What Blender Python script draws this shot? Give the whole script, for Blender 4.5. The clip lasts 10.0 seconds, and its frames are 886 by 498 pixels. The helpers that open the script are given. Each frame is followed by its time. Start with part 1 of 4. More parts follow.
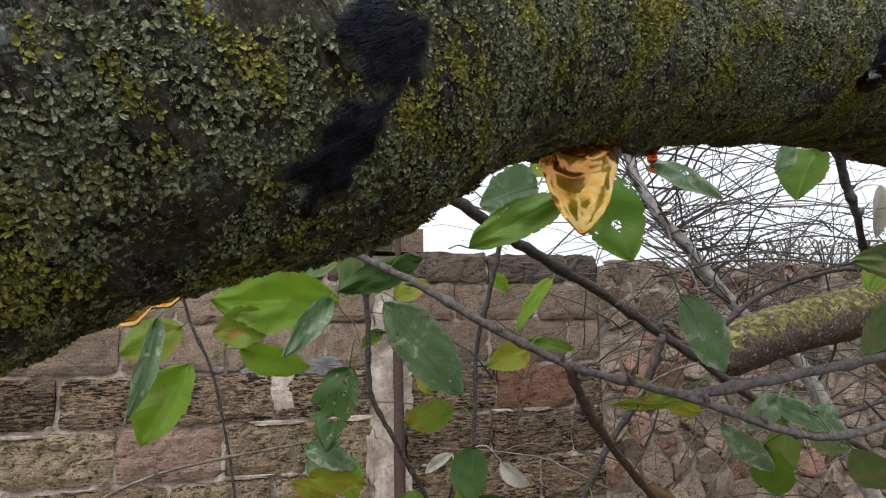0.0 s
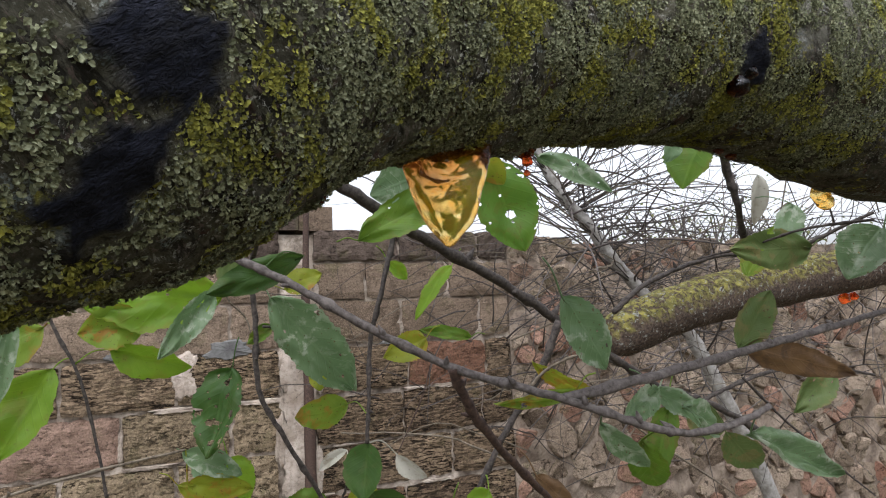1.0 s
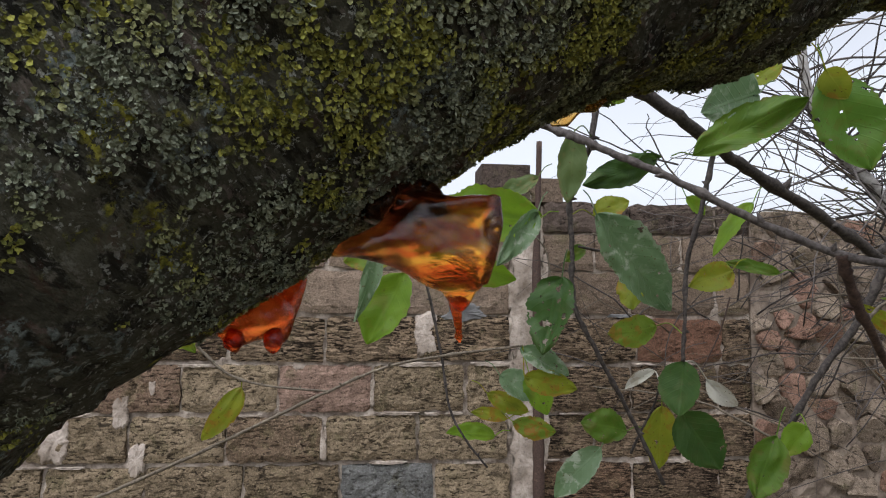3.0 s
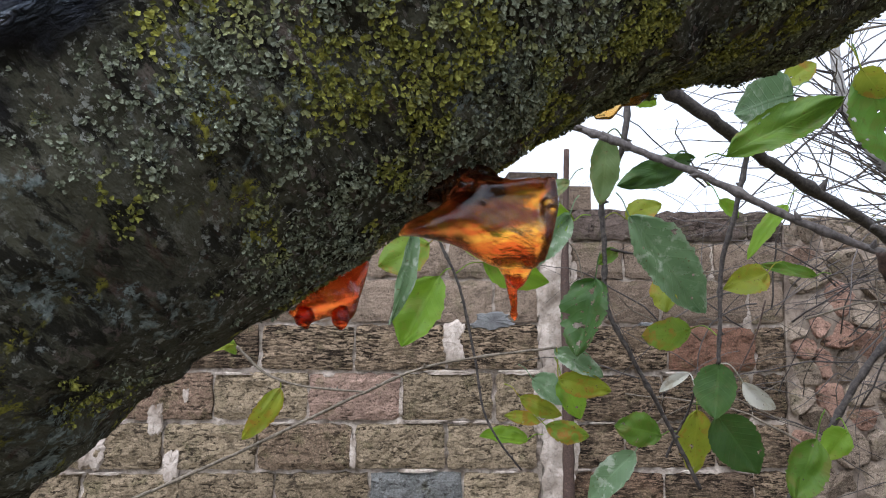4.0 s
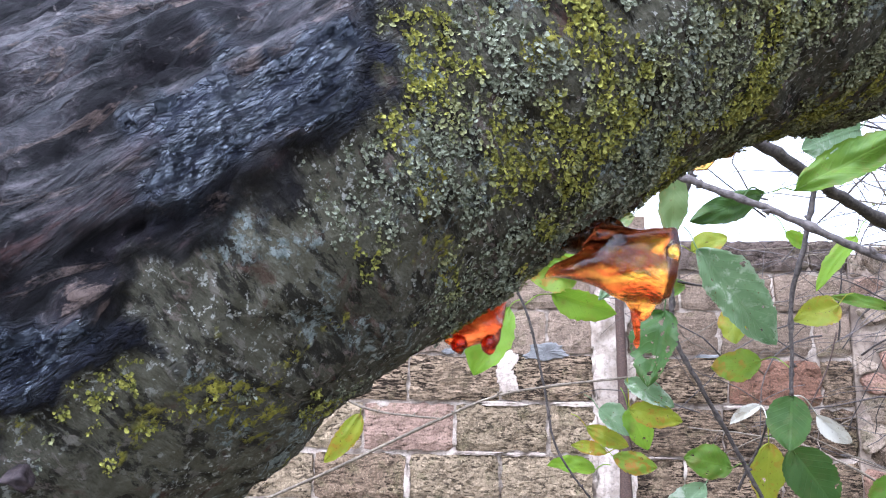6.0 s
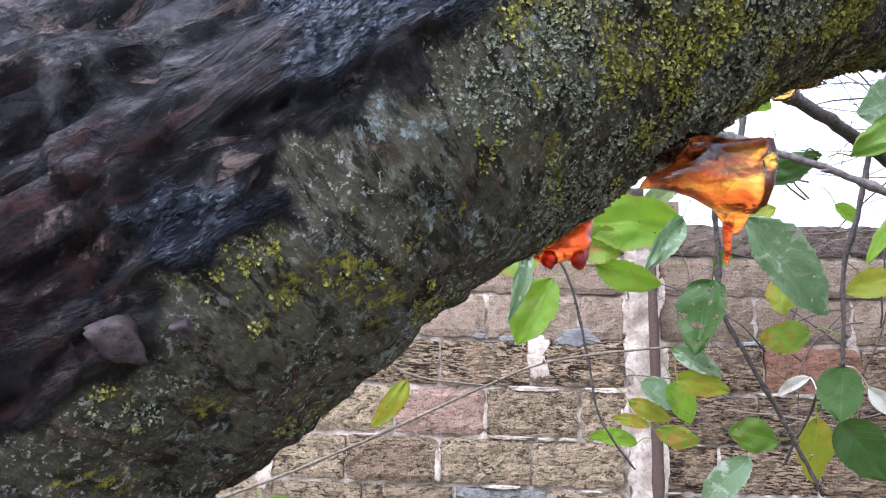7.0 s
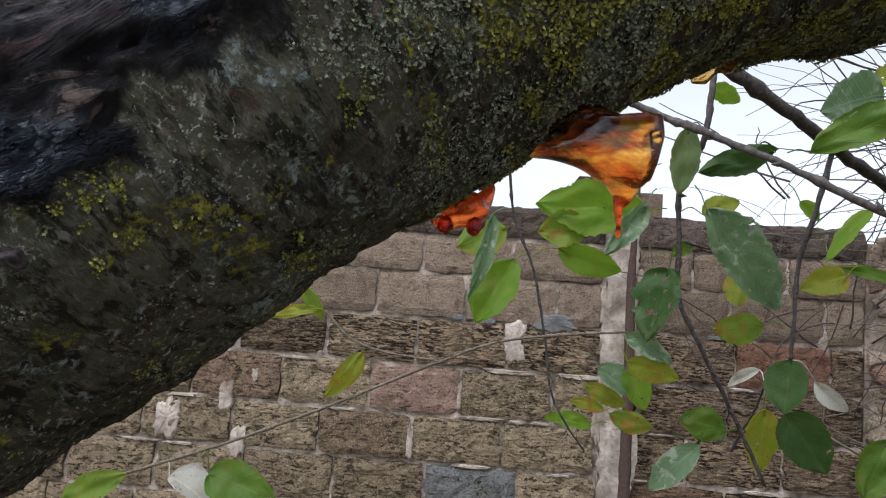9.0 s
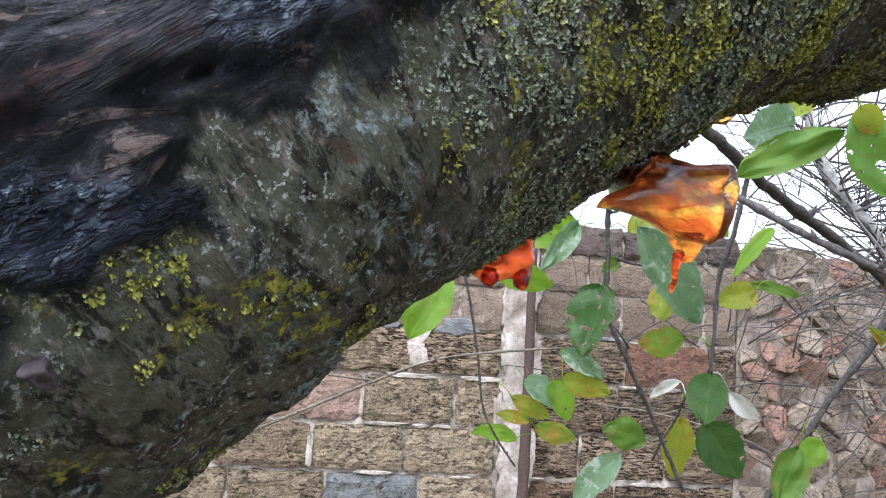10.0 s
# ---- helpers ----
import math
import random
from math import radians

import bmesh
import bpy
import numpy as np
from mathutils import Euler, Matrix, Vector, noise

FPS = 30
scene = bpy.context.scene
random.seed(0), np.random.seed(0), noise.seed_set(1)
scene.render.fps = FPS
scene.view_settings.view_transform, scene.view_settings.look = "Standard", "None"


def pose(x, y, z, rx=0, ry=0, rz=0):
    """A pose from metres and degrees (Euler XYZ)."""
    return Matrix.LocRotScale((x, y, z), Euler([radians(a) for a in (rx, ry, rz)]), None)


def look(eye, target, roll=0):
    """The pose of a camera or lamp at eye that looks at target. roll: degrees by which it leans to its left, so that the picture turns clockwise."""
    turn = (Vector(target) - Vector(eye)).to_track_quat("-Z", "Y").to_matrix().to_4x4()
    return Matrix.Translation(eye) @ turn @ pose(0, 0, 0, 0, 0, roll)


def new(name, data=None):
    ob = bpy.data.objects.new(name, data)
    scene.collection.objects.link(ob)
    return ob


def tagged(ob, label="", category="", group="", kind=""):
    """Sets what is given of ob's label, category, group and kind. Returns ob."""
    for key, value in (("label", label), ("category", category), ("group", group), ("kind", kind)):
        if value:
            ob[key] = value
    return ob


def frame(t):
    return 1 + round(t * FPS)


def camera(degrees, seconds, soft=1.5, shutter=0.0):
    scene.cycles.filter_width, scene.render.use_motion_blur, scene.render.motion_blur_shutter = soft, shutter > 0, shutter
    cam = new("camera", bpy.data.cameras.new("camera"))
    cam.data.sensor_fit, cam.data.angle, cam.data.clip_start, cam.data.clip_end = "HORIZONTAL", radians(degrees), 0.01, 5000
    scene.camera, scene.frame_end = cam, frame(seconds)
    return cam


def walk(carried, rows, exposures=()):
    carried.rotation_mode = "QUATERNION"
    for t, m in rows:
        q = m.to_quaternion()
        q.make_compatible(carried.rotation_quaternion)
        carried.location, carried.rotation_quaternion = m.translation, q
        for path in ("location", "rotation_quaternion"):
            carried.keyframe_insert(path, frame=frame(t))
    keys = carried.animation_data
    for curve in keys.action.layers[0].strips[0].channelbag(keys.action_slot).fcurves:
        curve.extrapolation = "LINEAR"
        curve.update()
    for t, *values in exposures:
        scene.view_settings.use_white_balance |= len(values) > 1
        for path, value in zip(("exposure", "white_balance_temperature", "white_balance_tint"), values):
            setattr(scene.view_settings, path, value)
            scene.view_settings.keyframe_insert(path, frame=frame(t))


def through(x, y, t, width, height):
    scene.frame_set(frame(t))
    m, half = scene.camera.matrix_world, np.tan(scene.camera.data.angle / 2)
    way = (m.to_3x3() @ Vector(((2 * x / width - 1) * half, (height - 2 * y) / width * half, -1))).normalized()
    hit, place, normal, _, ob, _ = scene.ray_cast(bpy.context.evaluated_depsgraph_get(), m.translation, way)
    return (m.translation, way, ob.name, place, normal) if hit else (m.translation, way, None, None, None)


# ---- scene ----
# ---- camera ----
cam = camera(70.7, 10.0, 1.1)
PATH = [
    (0, (0.0, 0.091, 1.676), (0.532, 2.008, 1.926), -0.8),
    (0.5, (0.0055, 0.096, 1.682), (0.653, 1.985, 1.881), -0.8),
    (1, (0.030, 0.102, 1.695), (0.816, 1.94, 1.856), -2.0),
    (1.5, (0.0, 0.089, 1.685), (0.645, 1.978, 1.878), -2.8),
    (2, (-0.0175, 0.111, 1.665), (0.497, 2.028, 1.845), -1.4),
    (2.2, (-0.0355, 0.1026, 1.6587), (0.4192, 2.0443, 1.8112), -0.74),
    (2.4, (-0.0609, 0.1143, 1.6388), (0.3251, 2.0723, 1.7712), 0.96),
    (2.5, (-0.0776, 0.1174, 1.6278), (0.253, 2.086, 1.7489), 0.78),
    (2.7, (-0.0968, 0.1077, 1.6232), (0.1209, 2.0922, 1.7431), 1.31),
    (3.8, (-0.1, 0.095, 1.619), (0.015, 2.085, 1.776), 0.0),
    (4, (-0.107, 0.092, 1.615), (-0.022, 2.084, 1.775), 0.5),
    (4.5, (-0.113, 0.089, 1.619), (-0.062, 2.081, 1.789), 0.2),
    (5, (-0.134, 0.078, 1.62), (-0.178, 2.067, 1.825), 0.2),
    (5.2, (-0.13, 0.077, 1.625), (-0.171, 2.062, 1.863), -0.1),
    (6.3, (-0.138, 0.056, 1.611), (-0.216, 2.038, 1.865), 1.2),
    (6.5, (-0.14, 0.056, 1.609), (-0.242, 2.038, 1.858), 1.0),
    (7, (-0.156, 0.056, 1.59), (-0.304, 2.038, 1.813), 1.2),
    (7.5, (-0.163, 0.058, 1.586), (-0.328, 2.041, 1.781), 1.2),
    (8, (-0.153, 0.063, 1.58), (-0.287, 2.05, 1.76), 2.2),
    (8.5, (-0.144, 0.052, 1.584), (-0.247, 2.039, 1.782), 3.7),
    (9, (-0.125, 0.057, 1.585), (-0.238, 2.047, 1.751), 4.2),
    (9.5, (-0.154, 0.085, 1.591), (-0.044, 2.075, 1.757), 4.1),
    (10, (-0.171, 0.081, 1.6), (0.053, 2.059, 1.787), 4.1),
]
EXPOSURES = [
    (0, 0.12, 6100, 12),
    (1.0, 0.3, 6050, 12),
    (1.5, 0.5, 5950, 12),
    (2.0, 0.14, 6050, 12),
    (2.2, -0.13, 6080, 12),
    (2.5, -0.3, 6120, 12),
    (2.7, -0.45, 6150, 12),
    (3.0, -0.1, 6000, 12),
    (3.8, 0.45, 5700, 12),
    (4.5, 0.60, 5400, 12),
    (5.2, 1.42, 5300, 18),
    (6.3, 1.56, 5230, 18),
    (7.0, 1.35, 5400, 18),
    (8.0, 1.4, 5500, 18),
    (8.5, 1.2, 5560, 12),
    (9.0, 0.1, 5800, 12),
    (9.3, 0.02, 5850, 12),
    (9.5, 0.12, 5800, 12),
    (10, 1.2, 5420, 12),
]
walk(cam, [(t, look(eye, target, roll)) for t, eye, target, roll in PATH], EXPOSURES)

# ---- light ----
world = bpy.data.worlds.new("overcast_sky")
scene.world = world
world.use_nodes = True
wn, wl = world.node_tree.nodes, world.node_tree.links
sky = wn.new("ShaderNodeTexSky")
sky.sky_type, sky.sun_disc = "NISHITA", False
sky.sun_elevation, sky.sun_rotation = radians(60), radians(215)
sky.air_density, sky.dust_density, sky.ozone_density = 1.0, 4.0, 1.0
veil = wn.new("ShaderNodeHueSaturation")
veil.inputs["Saturation"].default_value = 0.12
wl.new(sky.outputs[0], veil.inputs["Color"])
wl.new(veil.outputs[0], wn["Background"].inputs["Color"])
wn["Background"].inputs["Strength"].default_value = 0.27
sun = new("sun", bpy.data.lights.new("sun", "SUN"))
sun.data.energy, sun.data.angle, sun.data.color = 0.35, radians(50), (1.0, 0.96, 0.9)
sun.matrix_world = look((-3.3, -4.7, 10.0), (0.0, 0.0, 0.0))


# ---- materials ----
class Mat:
    """A small node builder round one Principled shader."""

    def __init__(self, name, rough=0.8, spec=0.3):
        self.m = bpy.data.materials.new(name)
        self.m.use_nodes = True
        self.t = self.m.node_tree
        self.p = self.t.nodes["Principled BSDF"]
        self.out = self.t.nodes["Material Output"]
        self.p.inputs["Roughness"].default_value = rough
        self.p.inputs["Specular IOR Level"].default_value = spec
        self.co = self.n("ShaderNodeTexCoord").outputs["Object"]

    def n(self, kind, **kw):
        node = self.t.nodes.new(kind)
        for k, v in kw.items():
            setattr(node, k, v)
        return node

    def put(self, socket, value):
        if isinstance(value, bpy.types.NodeSocket):
            self.t.links.new(value, socket)
        elif isinstance(value, (tuple, list)) and len(value) == 3 and socket.type == "RGBA":
            socket.default_value = (*value, 1)
        else:
            socket.default_value = value
        return self

    def world_co(self):
        self.co = self.n("ShaderNodeNewGeometry").outputs["Position"]
        return self

    def scaled(self, xyz, co=None):
        node = self.n("ShaderNodeMapping")
        self.put(node.inputs["Vector"], co or self.co)
        node.inputs["Scale"].default_value = xyz
        return node.outputs[0]

    def noise(self, scale, detail=6, rough=0.6, co=None, warp=0.0):
        node = self.n("ShaderNodeTexNoise")
        self.put(node.inputs["Vector"], co or self.co)
        node.inputs["Scale"].default_value, node.inputs["Detail"].default_value = scale, detail
        node.inputs["Roughness"].default_value, node.inputs["Distortion"].default_value = rough, warp
        return node.outputs["Fac"]

    def cells(self, scale, feature="F1", co=None):
        node = self.n("ShaderNodeTexVoronoi", feature=feature)
        self.put(node.inputs["Vector"], co or self.co)
        node.inputs["Scale"].default_value = scale
        return node.outputs["Distance"]

    def ramp(self, fac, lo, hi, a=0.0, b=1.0):
        node = self.n("ShaderNodeMapRange", clamp=True)
        for k, v in zip(("From Min", "From Max", "To Min", "To Max"), (lo, hi, a, b)):
            node.inputs[k].default_value = v
        self.put(node.inputs["Value"], fac)
        return node.outputs[0]

    def math(self, op, a, b=0.5):
        node = self.n("ShaderNodeMath", operation=op)
        self.put(node.inputs[0], a).put(node.inputs[1], b)
        return node.outputs[0]

    def mix(self, fac, a, b, blend="MIX"):
        node = self.n("ShaderNodeMix", data_type="RGBA", blend_type=blend)
        self.put(node.inputs[0], fac).put(node.inputs[6], a).put(node.inputs[7], b)
        return node.outputs[2]

    def tint(self):
        return self.n("ShaderNodeObjectInfo").outputs["Random"]

    def island(self):
        return self.n("ShaderNodeNewGeometry").outputs["Random Per Island"]

    def attr(self, name):
        node = self.n("ShaderNodeAttribute", attribute_name=name)
        split = self.n("ShaderNodeSeparateColor")
        self.put(split.inputs[0], node.outputs["Color"])
        return split.outputs[0], split.outputs[1], split.outputs[2]

    def colour(self, c):
        self.put(self.p.inputs["Base Color"], c)
        return self

    def bump(self, height, strength=0.5, dist=0.01):
        node = self.n("ShaderNodeBump")
        node.inputs["Strength"].default_value, node.inputs["Distance"].default_value = strength, dist
        self.put(node.inputs["Height"], height)
        self.t.links.new(node.outputs[0], self.p.inputs["Normal"])
        return self


def bark_material():
    """Smooth olive-brown bark ridged across the limb, crusted with lichen; a torn canker and black gum by zones."""
    k = Mat("lichen_covered_bark", 0.85, 0.25)
    canker, gum, pale = k.attr("zones")
    turn = k.n("ShaderNodeMapping")
    k.put(turn.inputs["Vector"], k.co)
    turn.inputs["Rotation"].default_value = (0, radians(38), 0)
    along = turn.outputs[0]
    grain = k.noise(420, 8, 0.65)
    streak = k.noise(90, 8, 0.7, co=k.scaled((2.4, 1.0, 0.9), along), warp=0.2)
    ridge = k.noise(190, 7, 0.7, co=k.scaled((1.9, 1.0, 0.7), along), warp=0.35)
    wide = k.noise(24, 5, 0.6)
    c = k.mix(k.ramp(wide, 0.36, 0.64), (0.045, 0.042, 0.028), (0.105, 0.10, 0.066))
    c = k.mix(k.ramp(grain, 0.46, 0.66, 0, 0.6), c, (0.15, 0.142, 0.105))
    c = k.mix(k.ramp(streak, 0.49, 0.43, 0, 0.85), c, (0.012, 0.010, 0.007))
    c = k.mix(k.ramp(ridge, 0.56, 0.61, 0, 0.7), c, k.mix(k.ramp(wide, 0.42, 0.58), (0.165, 0.118, 0.098), (0.20, 0.185, 0.15)))
    c = k.mix(k.ramp(k.noise(60, 8, 0.7, warp=0.6), 0.58, 0.64, 0, 0.55), c, (0.085, 0.036, 0.026))
    # thin crusts: blue-grey, ash grey and a little gold, each in patches with ragged rims
    crust_where = k.math("MULTIPLY", k.ramp(k.noise(52, 5, 0.62, warp=0.1), 0.58, 0.62), k.ramp(k.noise(480, 7, 0.72, warp=0.1), 0.49, 0.52))
    c = k.mix(crust_where, c, k.mix(k.ramp(grain, 0.4, 0.6), (0.14, 0.165, 0.15), (0.33, 0.37, 0.34)))
    speck = k.math("MULTIPLY", k.ramp(k.noise(560, 5, 0.7, warp=0.2), 0.575, 0.61), k.ramp(k.noise(36, 4), 0.40, 0.52))
    c = k.mix(speck, c, (0.36, 0.36, 0.31))
    gold = k.math("MULTIPLY", k.ramp(k.noise(340, 8, 0.75, warp=0.1), 0.51, 0.54), k.ramp(k.noise(46, 4, 0.6), 0.57, 0.62))
    c = k.mix(gold, c, k.mix(k.ramp(grain, 0.4, 0.6), (0.16, 0.155, 0.025), (0.40, 0.37, 0.05)))
    c = k.mix(k.ramp(pale, 0, 1, 0, 0.7), c, k.mix(k.ramp(streak, 0.4, 0.6), (0.1, 0.09, 0.07), (0.3, 0.29, 0.25)))
    # the wound: grey plates, red-brown fibre, tan torn scraps, crevice shade painted near black
    fibre = k.noise(150, 8, 0.7, co=k.scaled((0.25, 1.0, 1.2), along), warp=0.8)
    plates = k.noise(26, 7, 0.62, co=k.scaled((0.55, 1.0, 1.3), along), warp=1.1)
    scraps = k.noise(40, 8, 0.7, co=k.scaled((0.6, 1.0, 1.2), along), warp=1.4)
    reds = k.noise(33, 7, 0.65, co=k.scaled((0.3, 1.0, 1.3), along), warp=0.8)
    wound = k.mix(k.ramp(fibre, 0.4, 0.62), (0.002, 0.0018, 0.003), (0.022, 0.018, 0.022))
    # torn plates; their pale lilac is sky sheen painted into the grey
    wound = k.mix(k.ramp(plates, 0.46, 0.54), wound, k.mix(k.ramp(fibre, 0.38, 0.6), (0.013, 0.011, 0.014), (0.112, 0.098, 0.102)))
    wound = k.mix(k.ramp(reds, 0.575, 0.62, 0, 0.8), wound, k.mix(k.ramp(fibre, 0.42, 0.6), (0.010, 0.004, 0.004), (0.066, 0.026, 0.021)))
    wound = k.mix(k.ramp(scraps, 0.56, 0.59, 0, 0.9), wound, k.mix(k.ramp(fibre, 0.4, 0.6), (0.06, 0.042, 0.036), (0.23, 0.17, 0.145)))
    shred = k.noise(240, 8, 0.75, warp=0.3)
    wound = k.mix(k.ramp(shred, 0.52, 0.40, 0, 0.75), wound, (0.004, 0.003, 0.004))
    wound = k.mix(k.ramp(shred, 0.61, 0.66, 0, 0.7), wound, (0.20, 0.17, 0.16))
    # splits between plates: their shade goes into the colour too
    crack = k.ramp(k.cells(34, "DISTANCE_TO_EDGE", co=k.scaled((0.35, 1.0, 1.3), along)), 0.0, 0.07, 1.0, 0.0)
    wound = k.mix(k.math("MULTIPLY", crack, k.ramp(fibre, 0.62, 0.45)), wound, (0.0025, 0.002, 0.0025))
    seam = k.math("MULTIPLY", k.math("MULTIPLY", canker, k.math("SUBTRACT", 1.0, canker)), 3.6)
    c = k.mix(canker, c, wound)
    c = k.mix(seam, c, (0.006, 0.005, 0.005))
    # blue in the black gum is sky sheen put into its colour
    sheened_tar = k.mix(k.ramp(fibre, 0.42, 0.62), (0.004, 0.004, 0.006), (0.018, 0.020, 0.032))
    c = k.mix(gum, c, sheened_tar)
    k.colour(c)
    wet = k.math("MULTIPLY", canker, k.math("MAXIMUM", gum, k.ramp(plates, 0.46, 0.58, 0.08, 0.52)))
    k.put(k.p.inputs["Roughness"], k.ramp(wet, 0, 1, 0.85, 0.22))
    # wet places get a blue tint, standing in for reflected sky
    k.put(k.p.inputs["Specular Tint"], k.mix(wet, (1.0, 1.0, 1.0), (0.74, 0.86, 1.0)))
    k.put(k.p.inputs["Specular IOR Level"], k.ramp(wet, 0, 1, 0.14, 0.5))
    wrinkle = k.noise(520, 4, 0.55, co=k.scaled((0.6, 1.0, 1.7), along), warp=0.9)
    h = k.math("ADD", k.math("ADD", k.math("MULTIPLY", grain, 0.6), k.math("MULTIPLY", streak, 0.8)), k.math("MULTIPLY", ridge, 1.3))
    h = k.math("ADD", h, k.math("MULTIPLY", k.math("ADD", crust_where, gold), 0.35))
    h = k.math("MULTIPLY", h, k.math("SUBTRACT", 1.0, k.math("MAXIMUM", canker, gum)))
    torn = k.math("ADD", k.math("ADD", k.math("MULTIPLY", fibre, 1.2), k.math("MULTIPLY", shred, 1.3)), k.math("ADD", k.ramp(plates, 0.49, 0.57, 0, 0.9), k.ramp(scraps, 0.555, 0.59, 0, 0.8)))
    torn = k.math("SUBTRACT", torn, k.math("MULTIPLY", crack, 0.8))
    h = k.math("ADD", h, k.math("MULTIPLY", torn, k.math("MULTIPLY", canker, k.math("SUBTRACT", 1.0, gum))))
    h = k.math("ADD", h, k.math("MULTIPLY", wrinkle, k.math("MULTIPLY", gum, 2.2)))
    return k.bump(h, 1.0, 0.0032).m


def flake_material():
    k = Mat("lichen_thallus", 0.9, 0.15)
    r = k.island()
    zone, _, _ = k.attr("zones")
    grey = k.mix(k.ramp(r, 0.0, 1.0), (0.072, 0.080, 0.050), (0.36, 0.385, 0.285))
    gold = k.mix(k.ramp(r, 0.0, 1.0), (0.10, 0.105, 0.025), (0.40, 0.39, 0.08))
    c = k.mix(zone, grey, gold)
    c = k.mix(k.ramp(k.noise(900, 3), 0.42, 0.62, 0, 0.4), c, (0.06, 0.06, 0.035))
    return k.colour(c).bump(k.noise(1500, 3), 0.5, 0.0005).m


def gum_material(name, tone, deep, relief_scale, relief_amount, ior=1.3, top_tone=None, milky=0.12, rough=0.07, lines=0.6):
    k = Mat(name, rough, 0.4)
    k.p.inputs["Coat Weight"].default_value, k.p.inputs["Coat Roughness"].default_value = 0.12, 0.05
    swirl = k.noise(75, 4, 0.55, co=k.scaled((1.0, 1.0, 1.8)), warp=1.2)
    c = k.mix(k.ramp(swirl, 0.40, 0.66), deep, tone)
    turn = k.n("ShaderNodeMapping")
    k.put(turn.inputs["Vector"], k.co)
    turn.inputs["Rotation"].default_value = (0, radians(-28), 0)
    crease = k.noise(300, 4, 0.6, co=k.scaled((0.22, 1.0, 2.2), turn.outputs[0]), warp=0.5)
    c = k.mix(k.ramp(crease, 0.44, 0.36, 0, lines), c, tuple(x * 0.35 for x in deep))
    # deeper colour towards the upper side, its border broken by noise
    if top_tone:
        slope, lo, hi, dark = top_tone
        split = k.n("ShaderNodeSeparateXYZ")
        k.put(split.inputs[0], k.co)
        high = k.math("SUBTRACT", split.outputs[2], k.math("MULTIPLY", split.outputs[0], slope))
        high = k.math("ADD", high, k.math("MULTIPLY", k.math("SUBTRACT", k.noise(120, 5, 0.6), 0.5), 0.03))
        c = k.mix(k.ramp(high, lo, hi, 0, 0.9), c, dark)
    k.colour(c)
    k.p.inputs["Transmission Weight"].default_value = 1.0
    k.p.inputs["IOR"].default_value = ior
    k.bump(k.math("ADD", k.noise(relief_scale, 4, 0.55, co=k.scaled((0.6, 1, 1.5)), warp=0.8), k.math("MULTIPLY", crease, lines)), relief_amount, 0.002)
    back = k.n("ShaderNodeBsdfTranslucent")
    k.put(back.inputs["Color"], c)
    both = k.n("ShaderNodeMixShader")
    both.inputs[0].default_value = milky
    k.t.links.new(k.p.outputs[0], both.inputs[1])
    k.t.links.new(back.outputs[0], both.inputs[2])
    k.t.links.new(both.outputs[0], k.out.inputs["Surface"])
    return k.m


def leaf_material(name, a, b, spot, amount, glow=0.4, rough=0.52, through=None):
    k = Mat("leaf_" + name, rough, 0.28)
    uv = k.n("ShaderNodeTexCoord").outputs["UV"]
    split = k.n("ShaderNodeSeparateXYZ")
    k.put(split.inputs[0], uv)
    u, v = split.outputs[0], split.outputs[1]
    side = k.math("ABSOLUTE", k.math("SUBTRACT", v, 0.5))
    rib = k.ramp(side, 0.012, 0.03, 1.0, 0.0)
    vein = k.ramp(k.math("ABSOLUTE", k.math("SUBTRACT", k.math("FRACT", k.math("MULTIPLY", k.math("SUBTRACT", u, k.math("MULTIPLY", side, 0.5)), 9.0)), 0.5)), 0.02, 0.1, 0.7, 0.0)
    c = k.mix(k.ramp(k.noise(45, 4), 0.3, 0.7), a, b)
    c = k.mix(k.ramp(k.tint(), 0, 1, 0, 0.35), c, b)
    c = k.mix(k.math("MULTIPLY", k.math("MAXIMUM", rib, k.math("MULTIPLY", vein, 0.45)), 0.2), c, tuple(min(1, x * 1.5 + 0.01) for x in b))
    blot = k.math("MULTIPLY", k.ramp(k.noise(70, 5, 0.6, warp=0.5), 0.52, 0.6), k.ramp(k.noise(26, 3), 0.42, 0.56))
    c = k.mix(k.math("MULTIPLY", blot, amount), c, spot)
    rim = k.ramp(k.math("ADD", side, k.math("MULTIPLY", k.math("SUBTRACT", k.noise(38, 5, 0.65), 0.5), 0.9)), 0.46, 0.56, 0, 0.8 * min(1.0, amount + 0.15))
    c = k.mix(rim, c, spot)
    c = k.mix(k.ramp(k.noise(17, 4, 0.6), 0.45, 0.65, 0, 0.4), c, a)
    fleck = k.ramp(k.noise(330, 2), 0.66, 0.7, 0, min(1.0, amount + 0.2))
    c = k.mix(fleck, c, (0.08, 0.04, 0.015))
    k.colour(c)
    k.bump(k.math("ADD", k.math("MAXIMUM", rib, vein), k.noise(160, 3)), 0.35, 0.0015)
    back = k.n("ShaderNodeBsdfTranslucent")
    k.put(back.inputs["Color"], k.mix(0.55, c, through or tuple(min(1, x * 1.35) for x in b)))
    both = k.n("ShaderNodeMixShader")
    both.inputs[0].default_value = glow
    k.t.links.new(k.p.outputs[0], both.inputs[1])
    k.t.links.new(back.outputs[0], both.inputs[2])
    k.t.links.new(both.outputs[0], k.out.inputs["Surface"])
    return k.m


